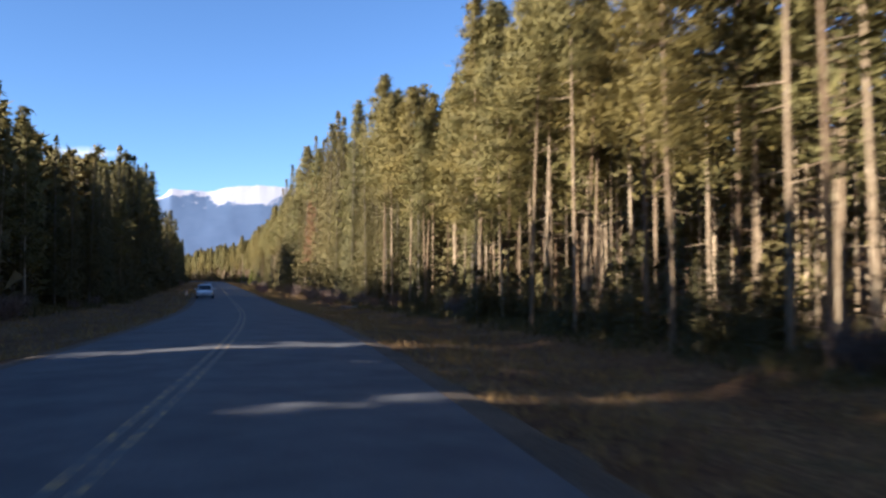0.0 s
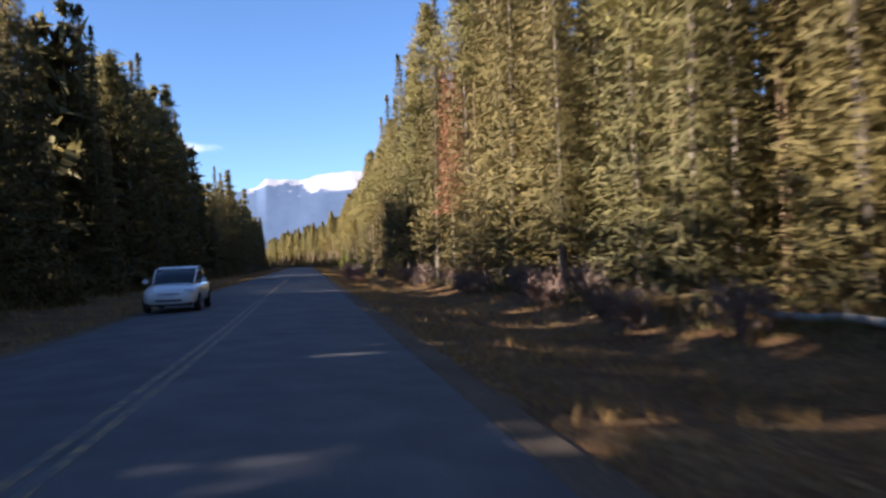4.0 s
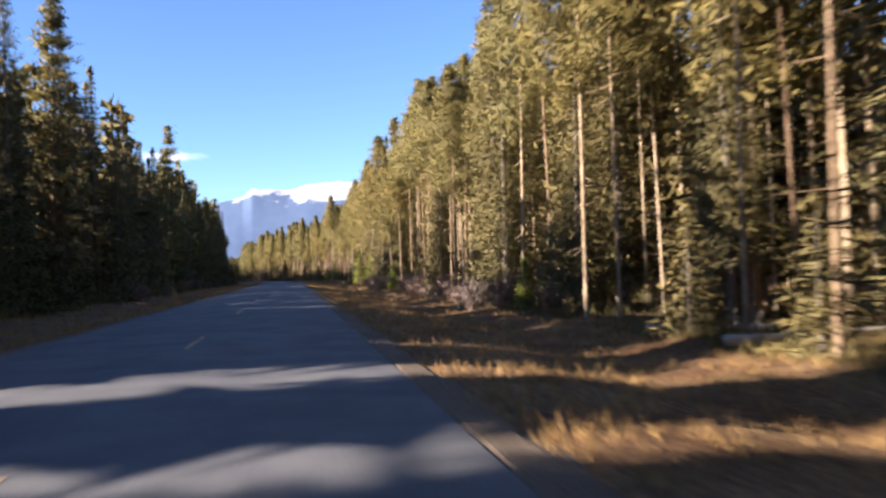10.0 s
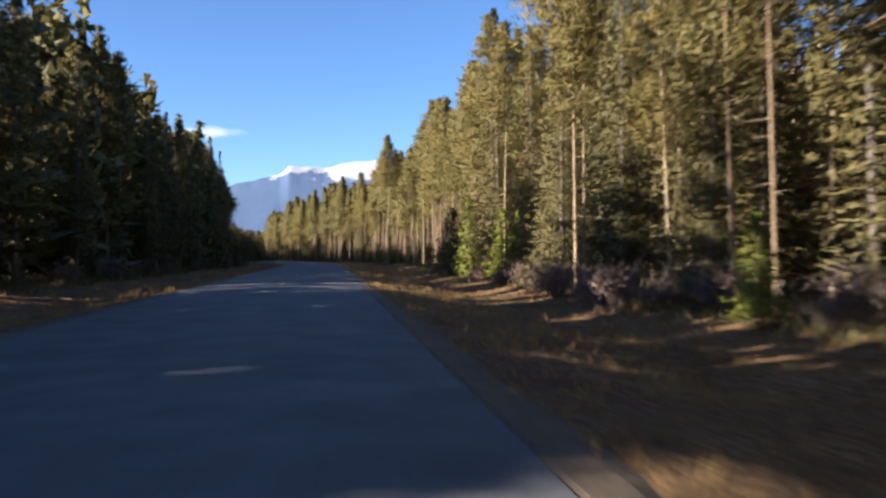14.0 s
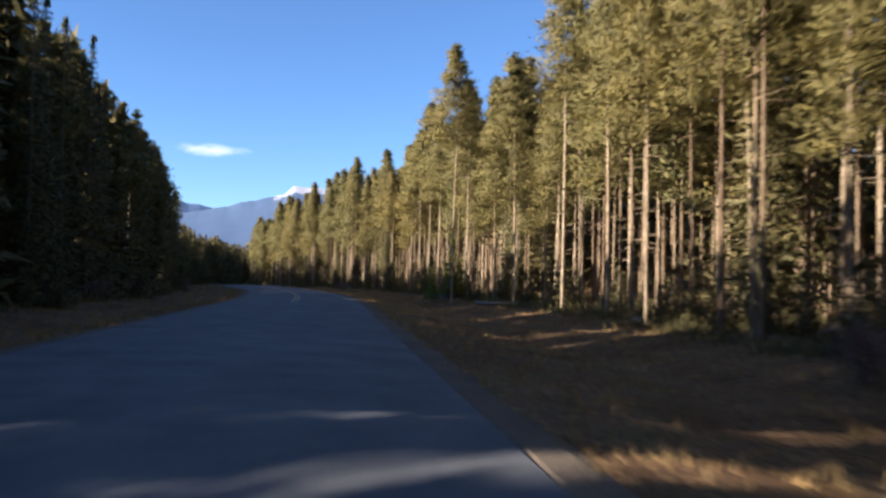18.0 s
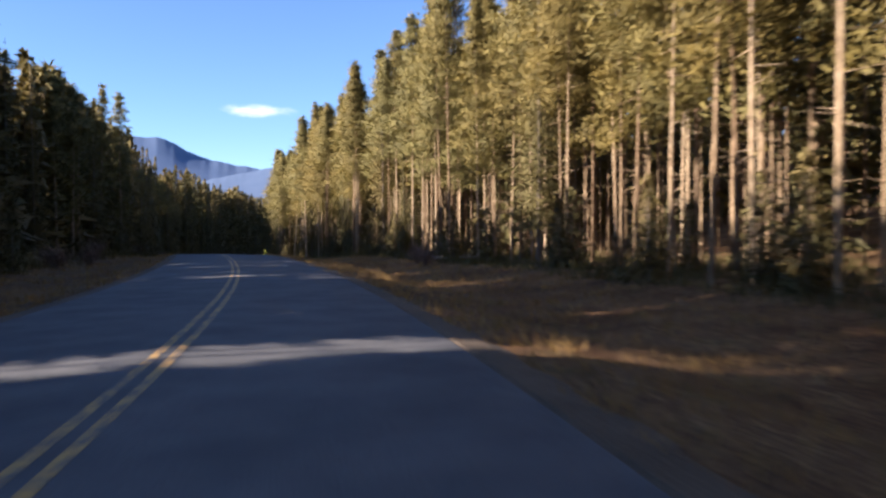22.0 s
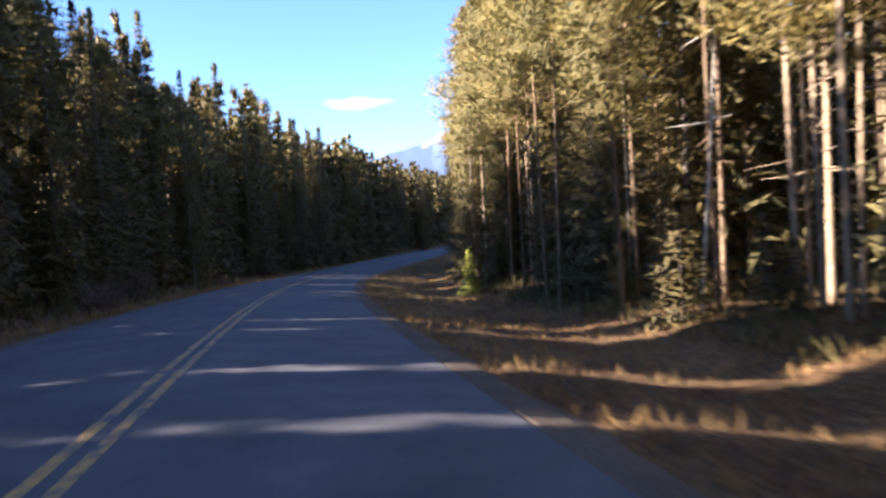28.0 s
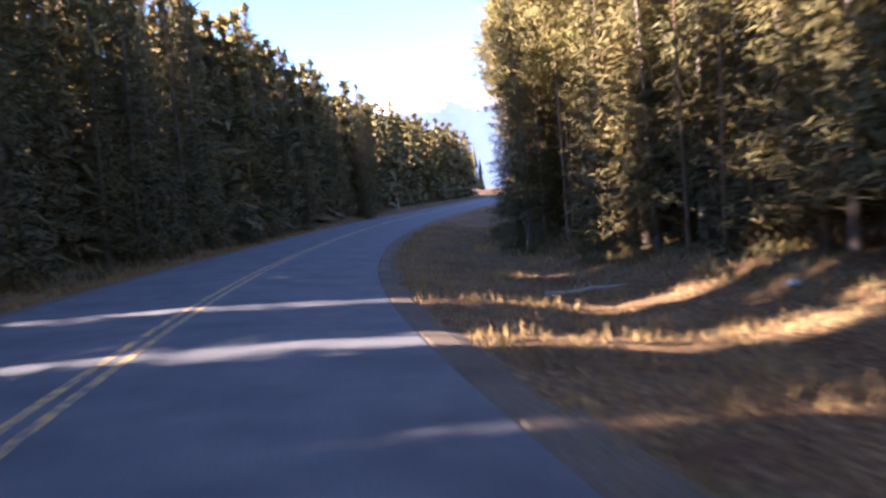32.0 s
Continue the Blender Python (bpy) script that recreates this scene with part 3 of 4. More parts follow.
# high-crowned pines added over the gaps as sun blockers: the sun slips under them onto the road, while the verge beyond
# stays in shade
g = rng_of(8)
for s_hit in GAP_AT[(GAP_AT < 25) | ((GAP_AT > 124) & (GAP_AT < 152)) | ((GAP_AT > 317) & (GAP_AT < 398)) | ((GAP_AT > 424) & ((GAP_AT < 434) | (GAP_AT > 449)))]:
    for k, off in enumerate((-0.95, 0.95)):
        lat = float(wood_edge_left(s_hit)) + g.uniform(0.2, 0.9) + k
        x, y, _, _ = road_at(before(float(s_hit), lat) + off, -lat)
        plant("pine_tree", HIGH_PINES[k], x, y, g.uniform(12.5, 14.0) if not 124 < s_hit < 152 else 0.95 * float(height_left(s_hit)), g.uniform(0, 360), "bare-trunked, high-crowned pine added at the wood's edge to block sun", "tree", "trees along the road")
for s, lat, tall, k in LANDMARKS:
    x, y, _, _ = road_at(s, lat)
    plant("lodgepole_pine_tree", PINES[k], x, y, tall, 50 * s, "tall pine with long bare sunlit trunk at the wood's edge", "tree", "trees along the road", 0.95)


# deeper rows: one object of many trees for each stretch of wood
def post(h, r):
    """A tapered three-sided trunk as loose triangles."""
    q = [(math.cos(w) * r, math.sin(w) * r) for w in (0.3, 2.4, 4.5)]
    out = []
    for i in range(3):
        (ax, ay), (bx, by) = q[i], q[(i + 1) % 3]
        lo, hi = ((ax, ay, -0.4), (bx, by, -0.4)), ((ax * 0.35, ay * 0.35, h), (bx * 0.35, by * 0.35, h))
        out += [[lo[0], lo[1], hi[1]], [lo[0], hi[1], hi[0]]]
    return np.array(out)


def far_tree(k, spruce, simple):
    g = rng_of(100 + k + 50 * spruce + 20 * simple)
    h = 17.5 + g.uniform(-1.5, 1.5)
    if simple:
        c = spruce_crown(g, h, 0.04, 2.0, 11, 2, 2.4, thin=0.36) if spruce else pine_crown(g, h, g.uniform(0.10, 0.3), 1.7, 26, 4, 1.7)
    else:
        c = spruce_crown(g, h, 0.04, 1.75, 20, 6, 0.98, thin=0.24) if spruce else pine_crown(g, h, g.uniform(0.32, 0.54), 1.8, 58, 9, 0.72, 0.3)
    return post(h * 0.85, 0.115), c, crown_normals(c), h


FAR = {(v, w): [far_tree(k, v, w) for k in range(8)] for v in (False, True) for w in (False, True)}


def deep_wood(right, s0, s1, lat0, depth, spacing, seed, simple, place):
    g = rng_of(seed)
    bark, leaf, turned = [], {True: [], False: []}, {True: [], False: []}
    n = int((s1 - s0) * depth / spacing ** 2)
    for s, d in zip(g.uniform(s0, s1, n), g.uniform(0, depth, n)):
        e = (wood_edge_right(s) if right else wood_edge_left(s)) + lat0 + d
        e = float(e)
        tall = float((height_right if right else height_left)(s)) * (g.uniform(0.8, 1.05) if right else min(1.16 if s > 395 else 1.06, share_left(s, g))) * (1.0 if right else float(np.interp(s, (345, 375, 395, 410, 520), (1.42, 1.42, 1.25, 1.05, 1.0))) if lat0 > 5 and s > 345 else 1.07)
        stand = s if right else aside(s, e, tall, 2.0 * tall / 17.5)
        if stand is None:
            continue
        x, y, z, _ = road_at(stand, e if right else -e)
        z = z + (0.25 + float(bank(s)) + float(hillside(e)) if right else -0.1)
        spruce = bool(kind_at(s, right, g))
        if not right and 166 < s < 200 and g.uniform() < 0.25:
            continue
        if not right and (95 < s < 166 or 200 < s < 262) and g.uniform() < 0.4:
            continue
        t, c, nor, h = FAR[(spruce, simple and (right or s < 400 or s > 520 or lat0 > 5))][g.integers(8)]
        sc = tall / h
        a = g.uniform(0, 6.28)
        m = np.array(((math.cos(a), -math.sin(a), 0), (math.sin(a), math.cos(a), 0), (0, 0, 1)))
        o = np.array((x, y, z - 0.1))
        bark.append(t @ m.T * sc + o)
        if right and not spruce and not simple:
            bark.append(t * (0.5, 0.5, g.uniform(0.6, 0.85)) + o + (g.normal() * 1.2, g.normal() * 1.2, 0))
        leaf[spruce].append(c @ m.T * sc + o)
        turned[spruce].append(nor @ m.T)
    wood = new("wood")
    tagged(wood, "%s rows of %s conifers %s" % (("sunlit" if right else "shaded"), "tall", place), "forest", kind="stuff")
    tagged(part("trunks", tri_mesh("trunks", np.concatenate(bark), PINE_BARK), None, wood), kind="stuff")
    for v, nm, mat in ((False, "pine_crowns", PINE_NEEDLES), (True, "spruce_crowns", SPRUCE_NEEDLES)):
        if leaf[v]:
            tagged(part(nm, tri_mesh(nm, np.concatenate(leaf[v]), mat, np.concatenate(turned[v])), None, wood), kind="stuff")


for k, s0 in enumerate(range(-20, 580, 60)):
    deep_wood(True, s0, s0 + 60, 3.2, 12.0, 2.85, 200 + k, False, "just behind the wood's edge")
    deep_wood(True, s0, s0 + 60, 15.0, 28.0, 3.4, 260 + k, True, "deep in the wood")
# extra rows added to thicken the left wood where sun would leak through
deep_wood(False, 20, 92, 0.8, 5.5, 2.4, 334, True, "close behind the wood's edge")
deep_wood(False, 395, 545, 0.6, 6.0, 1.9, 335, True, "close behind the wood's edge")
deep_wood(False, 376, 425, 0.5, 4.0, 2.2, 336, True, "close behind the wood's edge")
deep_wood(False, 300, 425, 0.8, 5.5, 2.1, 333, True, "close behind the wood's edge")
for k, s0 in enumerate(range(-80, 640, 80)):
    deep_wood(False, max(s0, -58), s0 + 80, 0.6, 7.5, 1.65, 230 + k, True, "just behind the wood's edge")
    deep_wood(False, max(s0, -58), s0 + 80, 8.0, 16.0, 3.4, 290 + k, True, "deep in the wood")


def far_wood(name, keep, n, box, seed, label):
    """Woods that run on beyond the edge rows: small two-tiered conifers, all in one mesh."""
    g = rng_of(seed)
    x, y = g.uniform(box[0], box[1], n), g.uniform(box[2], box[3], n)
    s, lat = along(x, y)
    ok = keep(s, lat)
    x, y = x[ok], y[ok]
    z = ground_z(x, y)
    tris = []
    for px, py, pz in zip(x, y, z):
        h, r, a = g.uniform(12, 18), g.uniform(1.4, 2.2), g.uniform(0, 6.28)
        for lo, hi, rr in ((0.08, 0.72, r), (0.5, 1.0, r * 0.62)):
            w = a + np.arange(6) * 1.0472
            rad = rr * g.uniform(0.75, 1.25, 6)
            ring = np.column_stack([px + np.cos(w) * rad, py + np.sin(w) * rad, pz + h * (lo + g.uniform(-0.05, 0.05, 6))])
            tip = np.array((px, py, pz + h * hi))
            tris += [(ring[i], ring[(i + 1) % 6], tip) for i in range(6)]
    tagged(new(name, tri_mesh(name, np.array(tris), SPRUCE_NEEDLES)), label, "forest", kind="stuff")


far_wood("distant_wood", lambda s, lat: (lat > wood_edge_right(s) + 42) & (lat < 280), 9000, (-120, 300, -60, 760), 71, "dense conifer forest running on over the slope")
far_wood("distant_wood", lambda s, lat: (lat < -wood_edge_left(s) - 22) & (lat > -280), 9000, (-360, 40, -60, 760), 72, "dense shaded conifer forest running on beyond the road")


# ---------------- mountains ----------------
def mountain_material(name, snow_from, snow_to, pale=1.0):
    """Bare rock with blue distance haze put into its colour; snow lies above a ragged line and fills the gullies."""
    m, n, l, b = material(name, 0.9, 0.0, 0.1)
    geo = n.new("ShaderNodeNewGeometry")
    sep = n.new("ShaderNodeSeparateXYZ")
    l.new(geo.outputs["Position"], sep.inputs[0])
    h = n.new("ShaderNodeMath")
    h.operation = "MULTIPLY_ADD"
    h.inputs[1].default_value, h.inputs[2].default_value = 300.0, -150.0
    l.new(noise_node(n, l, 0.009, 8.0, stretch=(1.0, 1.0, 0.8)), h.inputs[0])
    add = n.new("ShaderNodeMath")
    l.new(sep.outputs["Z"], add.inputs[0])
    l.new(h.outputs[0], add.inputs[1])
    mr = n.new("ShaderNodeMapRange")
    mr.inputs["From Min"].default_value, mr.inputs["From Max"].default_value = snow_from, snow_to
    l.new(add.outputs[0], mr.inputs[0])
    # the blue is aerial haze painted into the rock; pale lightens it
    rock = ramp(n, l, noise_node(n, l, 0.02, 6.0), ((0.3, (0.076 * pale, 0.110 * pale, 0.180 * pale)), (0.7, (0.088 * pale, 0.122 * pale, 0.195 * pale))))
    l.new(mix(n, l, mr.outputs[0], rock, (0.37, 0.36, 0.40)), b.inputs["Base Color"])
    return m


def mountain(name, az0, az1, dist, tops, seed, mat, label):
    """A ridge between two azimuths (degrees left of +Y): tops are (azimuth, height); buttresses and gullies run down its face."""
    n, rows = 360, 30
    verts, faces = [], []
    for i in range(n + 1):
        az = az0 + (az1 - az0) * i / n
        top = float(np.interp(az, *zip(*tops)))
        broad = float(np.mean(np.interp(az + np.linspace(-7, 7, 57), *zip(*tops))))
        ragged = 7 * noise.fractal(Vector((az * 0.9, 0.0, seed)), 1.0, 2.1, 3)
        for j in range(rows + 1):
            f = j / rows
            crag = abs(noise.fractal(Vector((az * 0.16 + f * 0.8, f * 1.3, seed)), 1.1, 2.1, 3))
            r = dist - 900 * (1 - f) + 8 * crag * min(1.0, 3 * (1 - f), 4 * f)
            z = -30 + (broad + 30) * (0.62 * f + 0.38 * f * f) + (top - broad) * f ** 5 + 14 * noise.fractal(Vector((az * 0.3, f * 3.0, seed + 5)), 1.1, 2.1, 3) * f * (1 - f) * 2 + ragged * f ** 14
            a = radians(az)
            verts.append((-math.sin(a) * r, math.cos(a) * r, z))
        if i:
            o = i * (rows + 1)
            faces += [(o - rows - 1 + j, o + j, o + j + 1, o - rows + j) for j in range(rows)]
    tagged(new(name, mesh_of(name, verts, faces, mat, True)), label, "mountain", kind="structure")


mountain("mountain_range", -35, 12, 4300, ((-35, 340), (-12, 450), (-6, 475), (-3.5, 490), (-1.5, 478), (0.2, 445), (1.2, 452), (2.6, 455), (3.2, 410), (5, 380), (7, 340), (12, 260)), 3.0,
         mountain_material("hazy_snowy_rock", 385.0, 405.0), "distant mountain range tinted haze blue, with snow on its ridges")
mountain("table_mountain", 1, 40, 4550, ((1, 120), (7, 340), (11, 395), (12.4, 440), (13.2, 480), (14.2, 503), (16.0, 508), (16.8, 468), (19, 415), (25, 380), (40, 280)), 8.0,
         mountain_material("haze_blue_rock", 640.0, 760.0, 1.3), "distant flat-topped mountain tinted pale haze blue, with little snow")


# ---------------- things beside the road ----------------
def box_bm(x, y, z, bevel=0.0, at=(0, 0, 0)):
    bm = bmesh.new()
    bmesh.ops.create_cube(bm, size=1.0, matrix=Matrix.Translation(at) @ Matrix.Diagonal((x, y, z, 1)))
    if bevel:
        bmesh.ops.bevel(bm, geom=bm.edges[:], offset=bevel, segments=2, affect="EDGES")
    return bm


def at_road(s, lat, up=0.0):
    """A place on the ground beside the road, and the road's heading in degrees."""
    x, y, _, h = road_at(s, lat)
    z = float(ground_z(np.array([x]), np.array([y]))[0])
    return x, y, z + up, math.degrees(h)


# ---- the dead red tree and single trees that stand out ----
g = rng_of(500)
DEAD = (18.0, trunk_mesh(g, 18.0, 0.15, 0.0, 8, 26, 0.1, 0.9, SPRUCE_BARK), crown_mesh(spruce_crown(g, 18.0, 0.3, 1.15, 40, 17, 0.36, 0.45, 0.2), DEAD_NEEDLES))
for s, lat, tall in ((111.5, 11.7, 16.0), (107.4, 11.7, 16.5)):
    x, y, z, h = at_road(s, lat)
    plant("dead_spruce_tree", DEAD, x, y, tall, 40 * lat, "dead spruce with rust-red needles among green ones", "tree")
for s, lat, tall, k in ((262.3, 11.0, 5.5, 0), (257.8, 12.2, 4.2, 1), (256.6, 13.0, 4.2, 2), (328, 10.0, 3.3, 0), (329.5, 12.0, 4.6, 1), (453.5, 8.7, 2.35, 2), (229, 11.6, 2.6, 1), (184, 11.4, 2.2, 0)):
    x, y, z, h = at_road(s, lat)
    plant("young_pine_tree", YOUNG[k], x, y, tall, 77 * lat, "young bright yellow-green pine at the wood's edge", "tree", "young pines", 1.8 if tall < 2.0 else 0.9 if tall > 5.0 else 1.2)
x, y, z, h = at_road(380, 11.5)
plant("spruce_tree", SPRUCES[1], x, y, 6.6, 20, "narrow half-grown spruce in front of bare pine trunks", "tree", wide=0.8)
for s, lat, tall, k in ((441.8, 11.3, 12.5, 3), (445.4, 12.0, 14.0, 1), (448.8, 11.6, 13.0, 0), (459.0, 11.6, 11.0, 3)):
    x, y, z, h = at_road(s, lat)
    plant("spruce_tree", SPRUCES[k], x, y, tall, 35 * s, "spruce with long level branches down to the ground", "tree", wide=1.2)
# trees added on the left to shade road and verge around the lit young pine
for s_hit, lat, tall in ((449.5, 9.2, 9.6), (450.9, 9.6, 9.2), (455.3, 9.3, 9.0), (456.2, 10.0, 9.6)):
    x, y, z, h = at_road(before(s_hit, lat), -lat)
    plant("pine_tree", HIGH_PINES[1], x, y, tall, 40 * s_hit, "half-grown bare-trunked pine added at the wood's edge to block sun", "tree", wide=1.1)
for s_hit, lat, tall in ((451.7, 8.6, 6.6), (453.2, 8.4, 6.8), (454.5, 8.8, 6.6)):
    x, y, z, h = at_road(before(s_hit, lat), -lat)
    plant("young_fir_tree", DARK_YOUNG[0], x, y, tall, 90 * lat, "half-grown fir added at the wood's edge to block sun", "tree", wide=0.75)
for s, lat, tall in ((275.0, 11.7, 4.8), (276.4, 12.2, 5.2), (273.9, 12.4, 3.8)):
    x, y, z, h = at_road(s, lat)
    plant("spruce_tree", DARK_YOUNG[1], x, y, tall, 35 * s, "broad dark bushy spruce standing in shade at the wood's edge", "tree", wide=1.25)
for s, lat, tall, lean in ((436.5, 11.4, 7.5, 5.5), (441, 11.4, 10.0, 0.5), (154.5, 12.3, 11.0, 5.0), (136, 12.3, 9.0, -1.0)):
    x, y, z, h = at_road(s, lat)
    g = rng_of(int(s))
    ob = new("dead_tree")
    ob.matrix_basis = pose(x, y, z, 0, lean, h)
    tagged(ob, "thin pale dead tree leaning at the wood's edge", "tree")
    part("trunk", trunk_mesh(g, tall, 0.055, 0.0, 7, 9, 0.3, 0.95, PALE_BARK), None, ob)
# dark undergrowth spruces at the foot of the woods
g = rng_of(520)
for right, count in ((True, 390), (False, 110)):
    for i in range(count):
        s = (g.uniform(-5, 520) if i < 110 else g.uniform(0, 60) if i < 140 else g.uniform(270, 410) if i < 190 else g.uniform(2, 52) if i < 235 else g.uniform(384, 418) if i < 280 else g.uniform(425, 450) if i < 296 else g.uniform(-5, 58) if i < 336 else g.uniform(268, 345)) if right else g.uniform(-20, 560)
        if right:
            lat = wood_edge_right(s) + (g.uniform(-1.2, 3.0) if i < 190 else g.uniform(-0.9, 1.2))
        else:
            lat = -(wood_edge_left(s) - g.uniform(0.0, 2.6))
        stand = s if right else aside(s, -lat, 4.0, 1.2)
        if stand is None:
            continue
        x, y, z, h = at_road(stand, lat)
        plant("young_spruce_tree" if right else "young_fir_tree", DARK_YOUNG[g.integers(3)], x, y, g.uniform(1.3, 3.3) if i < 190 or 280 <= i < 296 else g.uniform(1.0, 2.3), g.uniform(0, 360), "low dark young spruce at the foot of the wood", "tree", "young spruces", g.uniform(0.85, 1.25))


# ---- shrubs, undergrowth, grass ----
def shrub_mesh(seed, mat=None):
    g = rng_of(seed)
    stems, leaf = [], []
    for _ in range(18):
        a, r = g.uniform(0, 6.28), g.uniform(0.15, 0.7)
        tip = (math.cos(a) * r, math.sin(a) * r, g.uniform(0.6, 1.2))
        stems.append(tube([(math.cos(a) * 0.05, math.sin(a) * 0.05, -0.15), (tip[0] * 0.45, tip[1] * 0.45, tip[2] * 0.6), tip], [0.016, 0.011, 0.004], 4, False))
        leaf.append(cards(g, (tip[0] * 0.7, tip[1] * 0.7, tip[2] * 0.75), 26, (0.2, 0.2, 0.22), 0.36, 0.035, out=(math.cos(a) * 0.6, math.sin(a) * 0.6, 0.9)))
    v, f = joined(stems)
    tri = np.concatenate(leaf)
    o = len(v)
    f += [(o + 3 * i, o + 3 * i + 1, o + 3 * i + 2) for i in range(len(tri))]
    v += [tuple(q) for q in tri.reshape(-1, 3)]
    return mesh_of("shrub", v, f, mat or TWIGS)


SHRUBS = [shrub_mesh(540 + k) for k in range(4)]
g = rng_of(550)
for i in range(130):
    if i < 95:
        s = g.uniform(60, 260) if i < 60 else g.uniform(-5, 420)
        lat = wood_edge_right(s) - g.uniform(0.2, 2.6)
    else:
        s = g.uniform(0, 500)
        lat = -(wood_edge_left(s) - g.uniform(0.8, 3.2))
    if (lat > 0 and 152 < s < 178) or (lat < 0 and 100 < s < 135):
        continue
    x, y, z, h = at_road(s, lat)
    ob = new("shrub", SHRUBS[g.integers(4)])
    k = g.uniform(0.6, 1.25)
    ob.matrix_basis = pose(x, y, z, 0, 0, g.uniform(0, 360)) @ Matrix.Diagonal((k * 1.2, k * 1.2, k, 1))
    tagged(ob, "leafless grey-brown shrub at the edge of the verge", "shrub", "shrubs along the verge")


RED_SHRUBS = [shrub_mesh(560 + k, RED_TWIGS) for k in range(2)]
for i, (s, lat, k) in enumerate(((122.3, 5.2, 1.0), (121.1, 5.7, 0.85), (123.6, 5.6, 1.0), (119.0, 10.2, 1.0))):
    x, y, z, h = at_road(s, lat)
    ob = new("shrub", RED_SHRUBS[i % 2])
    ob.matrix_basis = pose(x, y, z, 0, 0, 70 * i) @ Matrix.Diagonal((k * 1.15, k * 1.15, k, 1))
    tagged(ob, "leafless reddish-brown shrub standing in the verge grass", "shrub", "shrubs along the verge")


def scatter(name, label, category, s0, s1, lat_of, n, seed, mat, blades, length, width, spread, face_up=False):
    """Many small blades standing in tufts on the ground, as one object."""
    g = rng_of(seed)
    ss = g.uniform(s0, s1, n)
    ll = lat_of(ss, g)
    xy = np.array([road_at(a, b)[:2] for a, b in zip(ss, ll)])
    zz = ground_z(xy[:, 0], xy[:, 1])
    k = g.uniform(0.5, 1.35, n)
    c = np.repeat(np.column_stack([xy, zz]), blades, 0)
    kk = np.repeat(k, blades)[:, None]
    m = len(c)
    off = g.normal(size=(m, 3)) * spread * kk
    off[:, 2] = 0
    d = g.normal(size=(m, 3)) * 0.42
    d[:, 2] = 1.0
    d /= np.linalg.norm(d, axis=1)[:, None]
    u = g.normal(size=(m, 3))
    u[:, 2] = 0
    u /= np.linalg.norm(u, axis=1)[:, None]
    ln, wd = length * kk * g.uniform(0.6, 1.2, (m, 1)), width * kk
    b = c + off - np.array((0, 0, 0.03))
    tri = np.stack([b + u * wd / 2, b - u * wd / 2, b + d * ln], 1)
    tagged(new(name, tri_mesh(name, tri, mat)), label, category, kind="stuff")


def verge_right(s, g):
    w = wood_edge_right(s)
    return 3.9 + (w - 4.5) * g.uniform(0, 1, len(s)) ** 1.1


def verge_left(s, g):
    return -(3.9 + (wood_edge_left(s) - 4.5) * g.uniform(0, 1, len(s)))


def under_right(s, g):
    return wood_edge_right(s) - 1.4 + 14 * g.uniform(0, 1, len(s)) ** 1.7


def under_left(s, g):
    return -(wood_edge_left(s) + g.uniform(-2.0, 5, len(s)))


for k, s0 in enumerate(range(-10, 520, 90)):
    s1 = min(s0 + 90, 530)
    scatter("grass", "dry golden-brown grass on the verge", "grass", s0, s1, verge_right, 4600, 600 + k, DRY_GRASS, 7, 0.2, 0.022, 0.13)
    scatter("grass", "dry reddish-brown grass on the shaded verge", "grass", s0, s1, verge_left, 1700, 620 + k, DRY_GRASS, 6, 0.22, 0.03, 0.12)
    scatter("undergrowth", "dark low undergrowth on the forest floor", "undergrowth", s0, s1, under_right, 1500, 640 + k, SPRUCE_NEEDLES, 18, 0.42, 0.038, 0.34)
    scatter("undergrowth", "dark low undergrowth on the forest floor", "undergrowth", s0, s1, under_left, 800, 660 + k, SPRUCE_NEEDLES, 12, 0.6, 0.07, 0.38)


# ---- fallen logs, rocks, the marker post ----
def fallen_log(s, lat, length, r, turn, label):
    x, y, z, h = at_road(s, lat, r * 0.7)
    g = rng_of(int(s * 10))
    n = 7
    pieces = [tube([((i / (n - 1) - 0.5) * length, 0.04 * math.sin(i * 1.7), 0.03 * math.cos(i * 2.1)) for i in range(n)], [r * (1 - 0.35 * i / (n - 1)) for i in range(n)], 8)]
    for _ in range(5):
        q = Vector((g.uniform(-0.4, 0.45) * length, 0, r * 0.5))
        pieces.append(tube([q, q + Vector((g.uniform(-0.1, 0.3), g.normal() * 0.25, g.uniform(0.15, 0.5)))], [0.018, 0.006], 4, False))
    v, f = joined(pieces)
    ob = new("fallen_log", mesh_of("fallen_log", v, f, DEAD_WOOD, True))
    ob.matrix_basis = pose(x, y, z, 0, 0, h + turn)
    tagged(ob, label, "log", "fallen logs")


for s, lat, ln, r, turn in ((66, 10.0, 3.2, 0.08, 25), (72, 11.2, 4.5, 0.11, 100), (168, 13.2, 5.0, 0.12, 10), (171, 12.6, 3.6, 0.09, -20), (204, 12.0, 3.0, 0.1, 35), (318, 13.0, 4.2, 0.1, 8),
                            (333, 13.2, 5.2, 0.12, -12), (372, 12.6, 3.5, 0.1, 20), (468, 10.0, 3.8, 0.09, 60), (487, 8.6, 2.6, 0.07, 15)):
    fallen_log(s, lat, ln, r, turn, "weathered grey fallen log lying on the verge")


STONE = grainy("pale_limestone", ((0.3, (0.24, 0.23, 0.22)), (0.7, (0.45, 0.44, 0.42))), 6.0, 0.9, big=(1.2, (0.75, 0.75, 0.74), (1.05, 1.05, 1.05)), bump_by=0.5, bump_at=0.04)


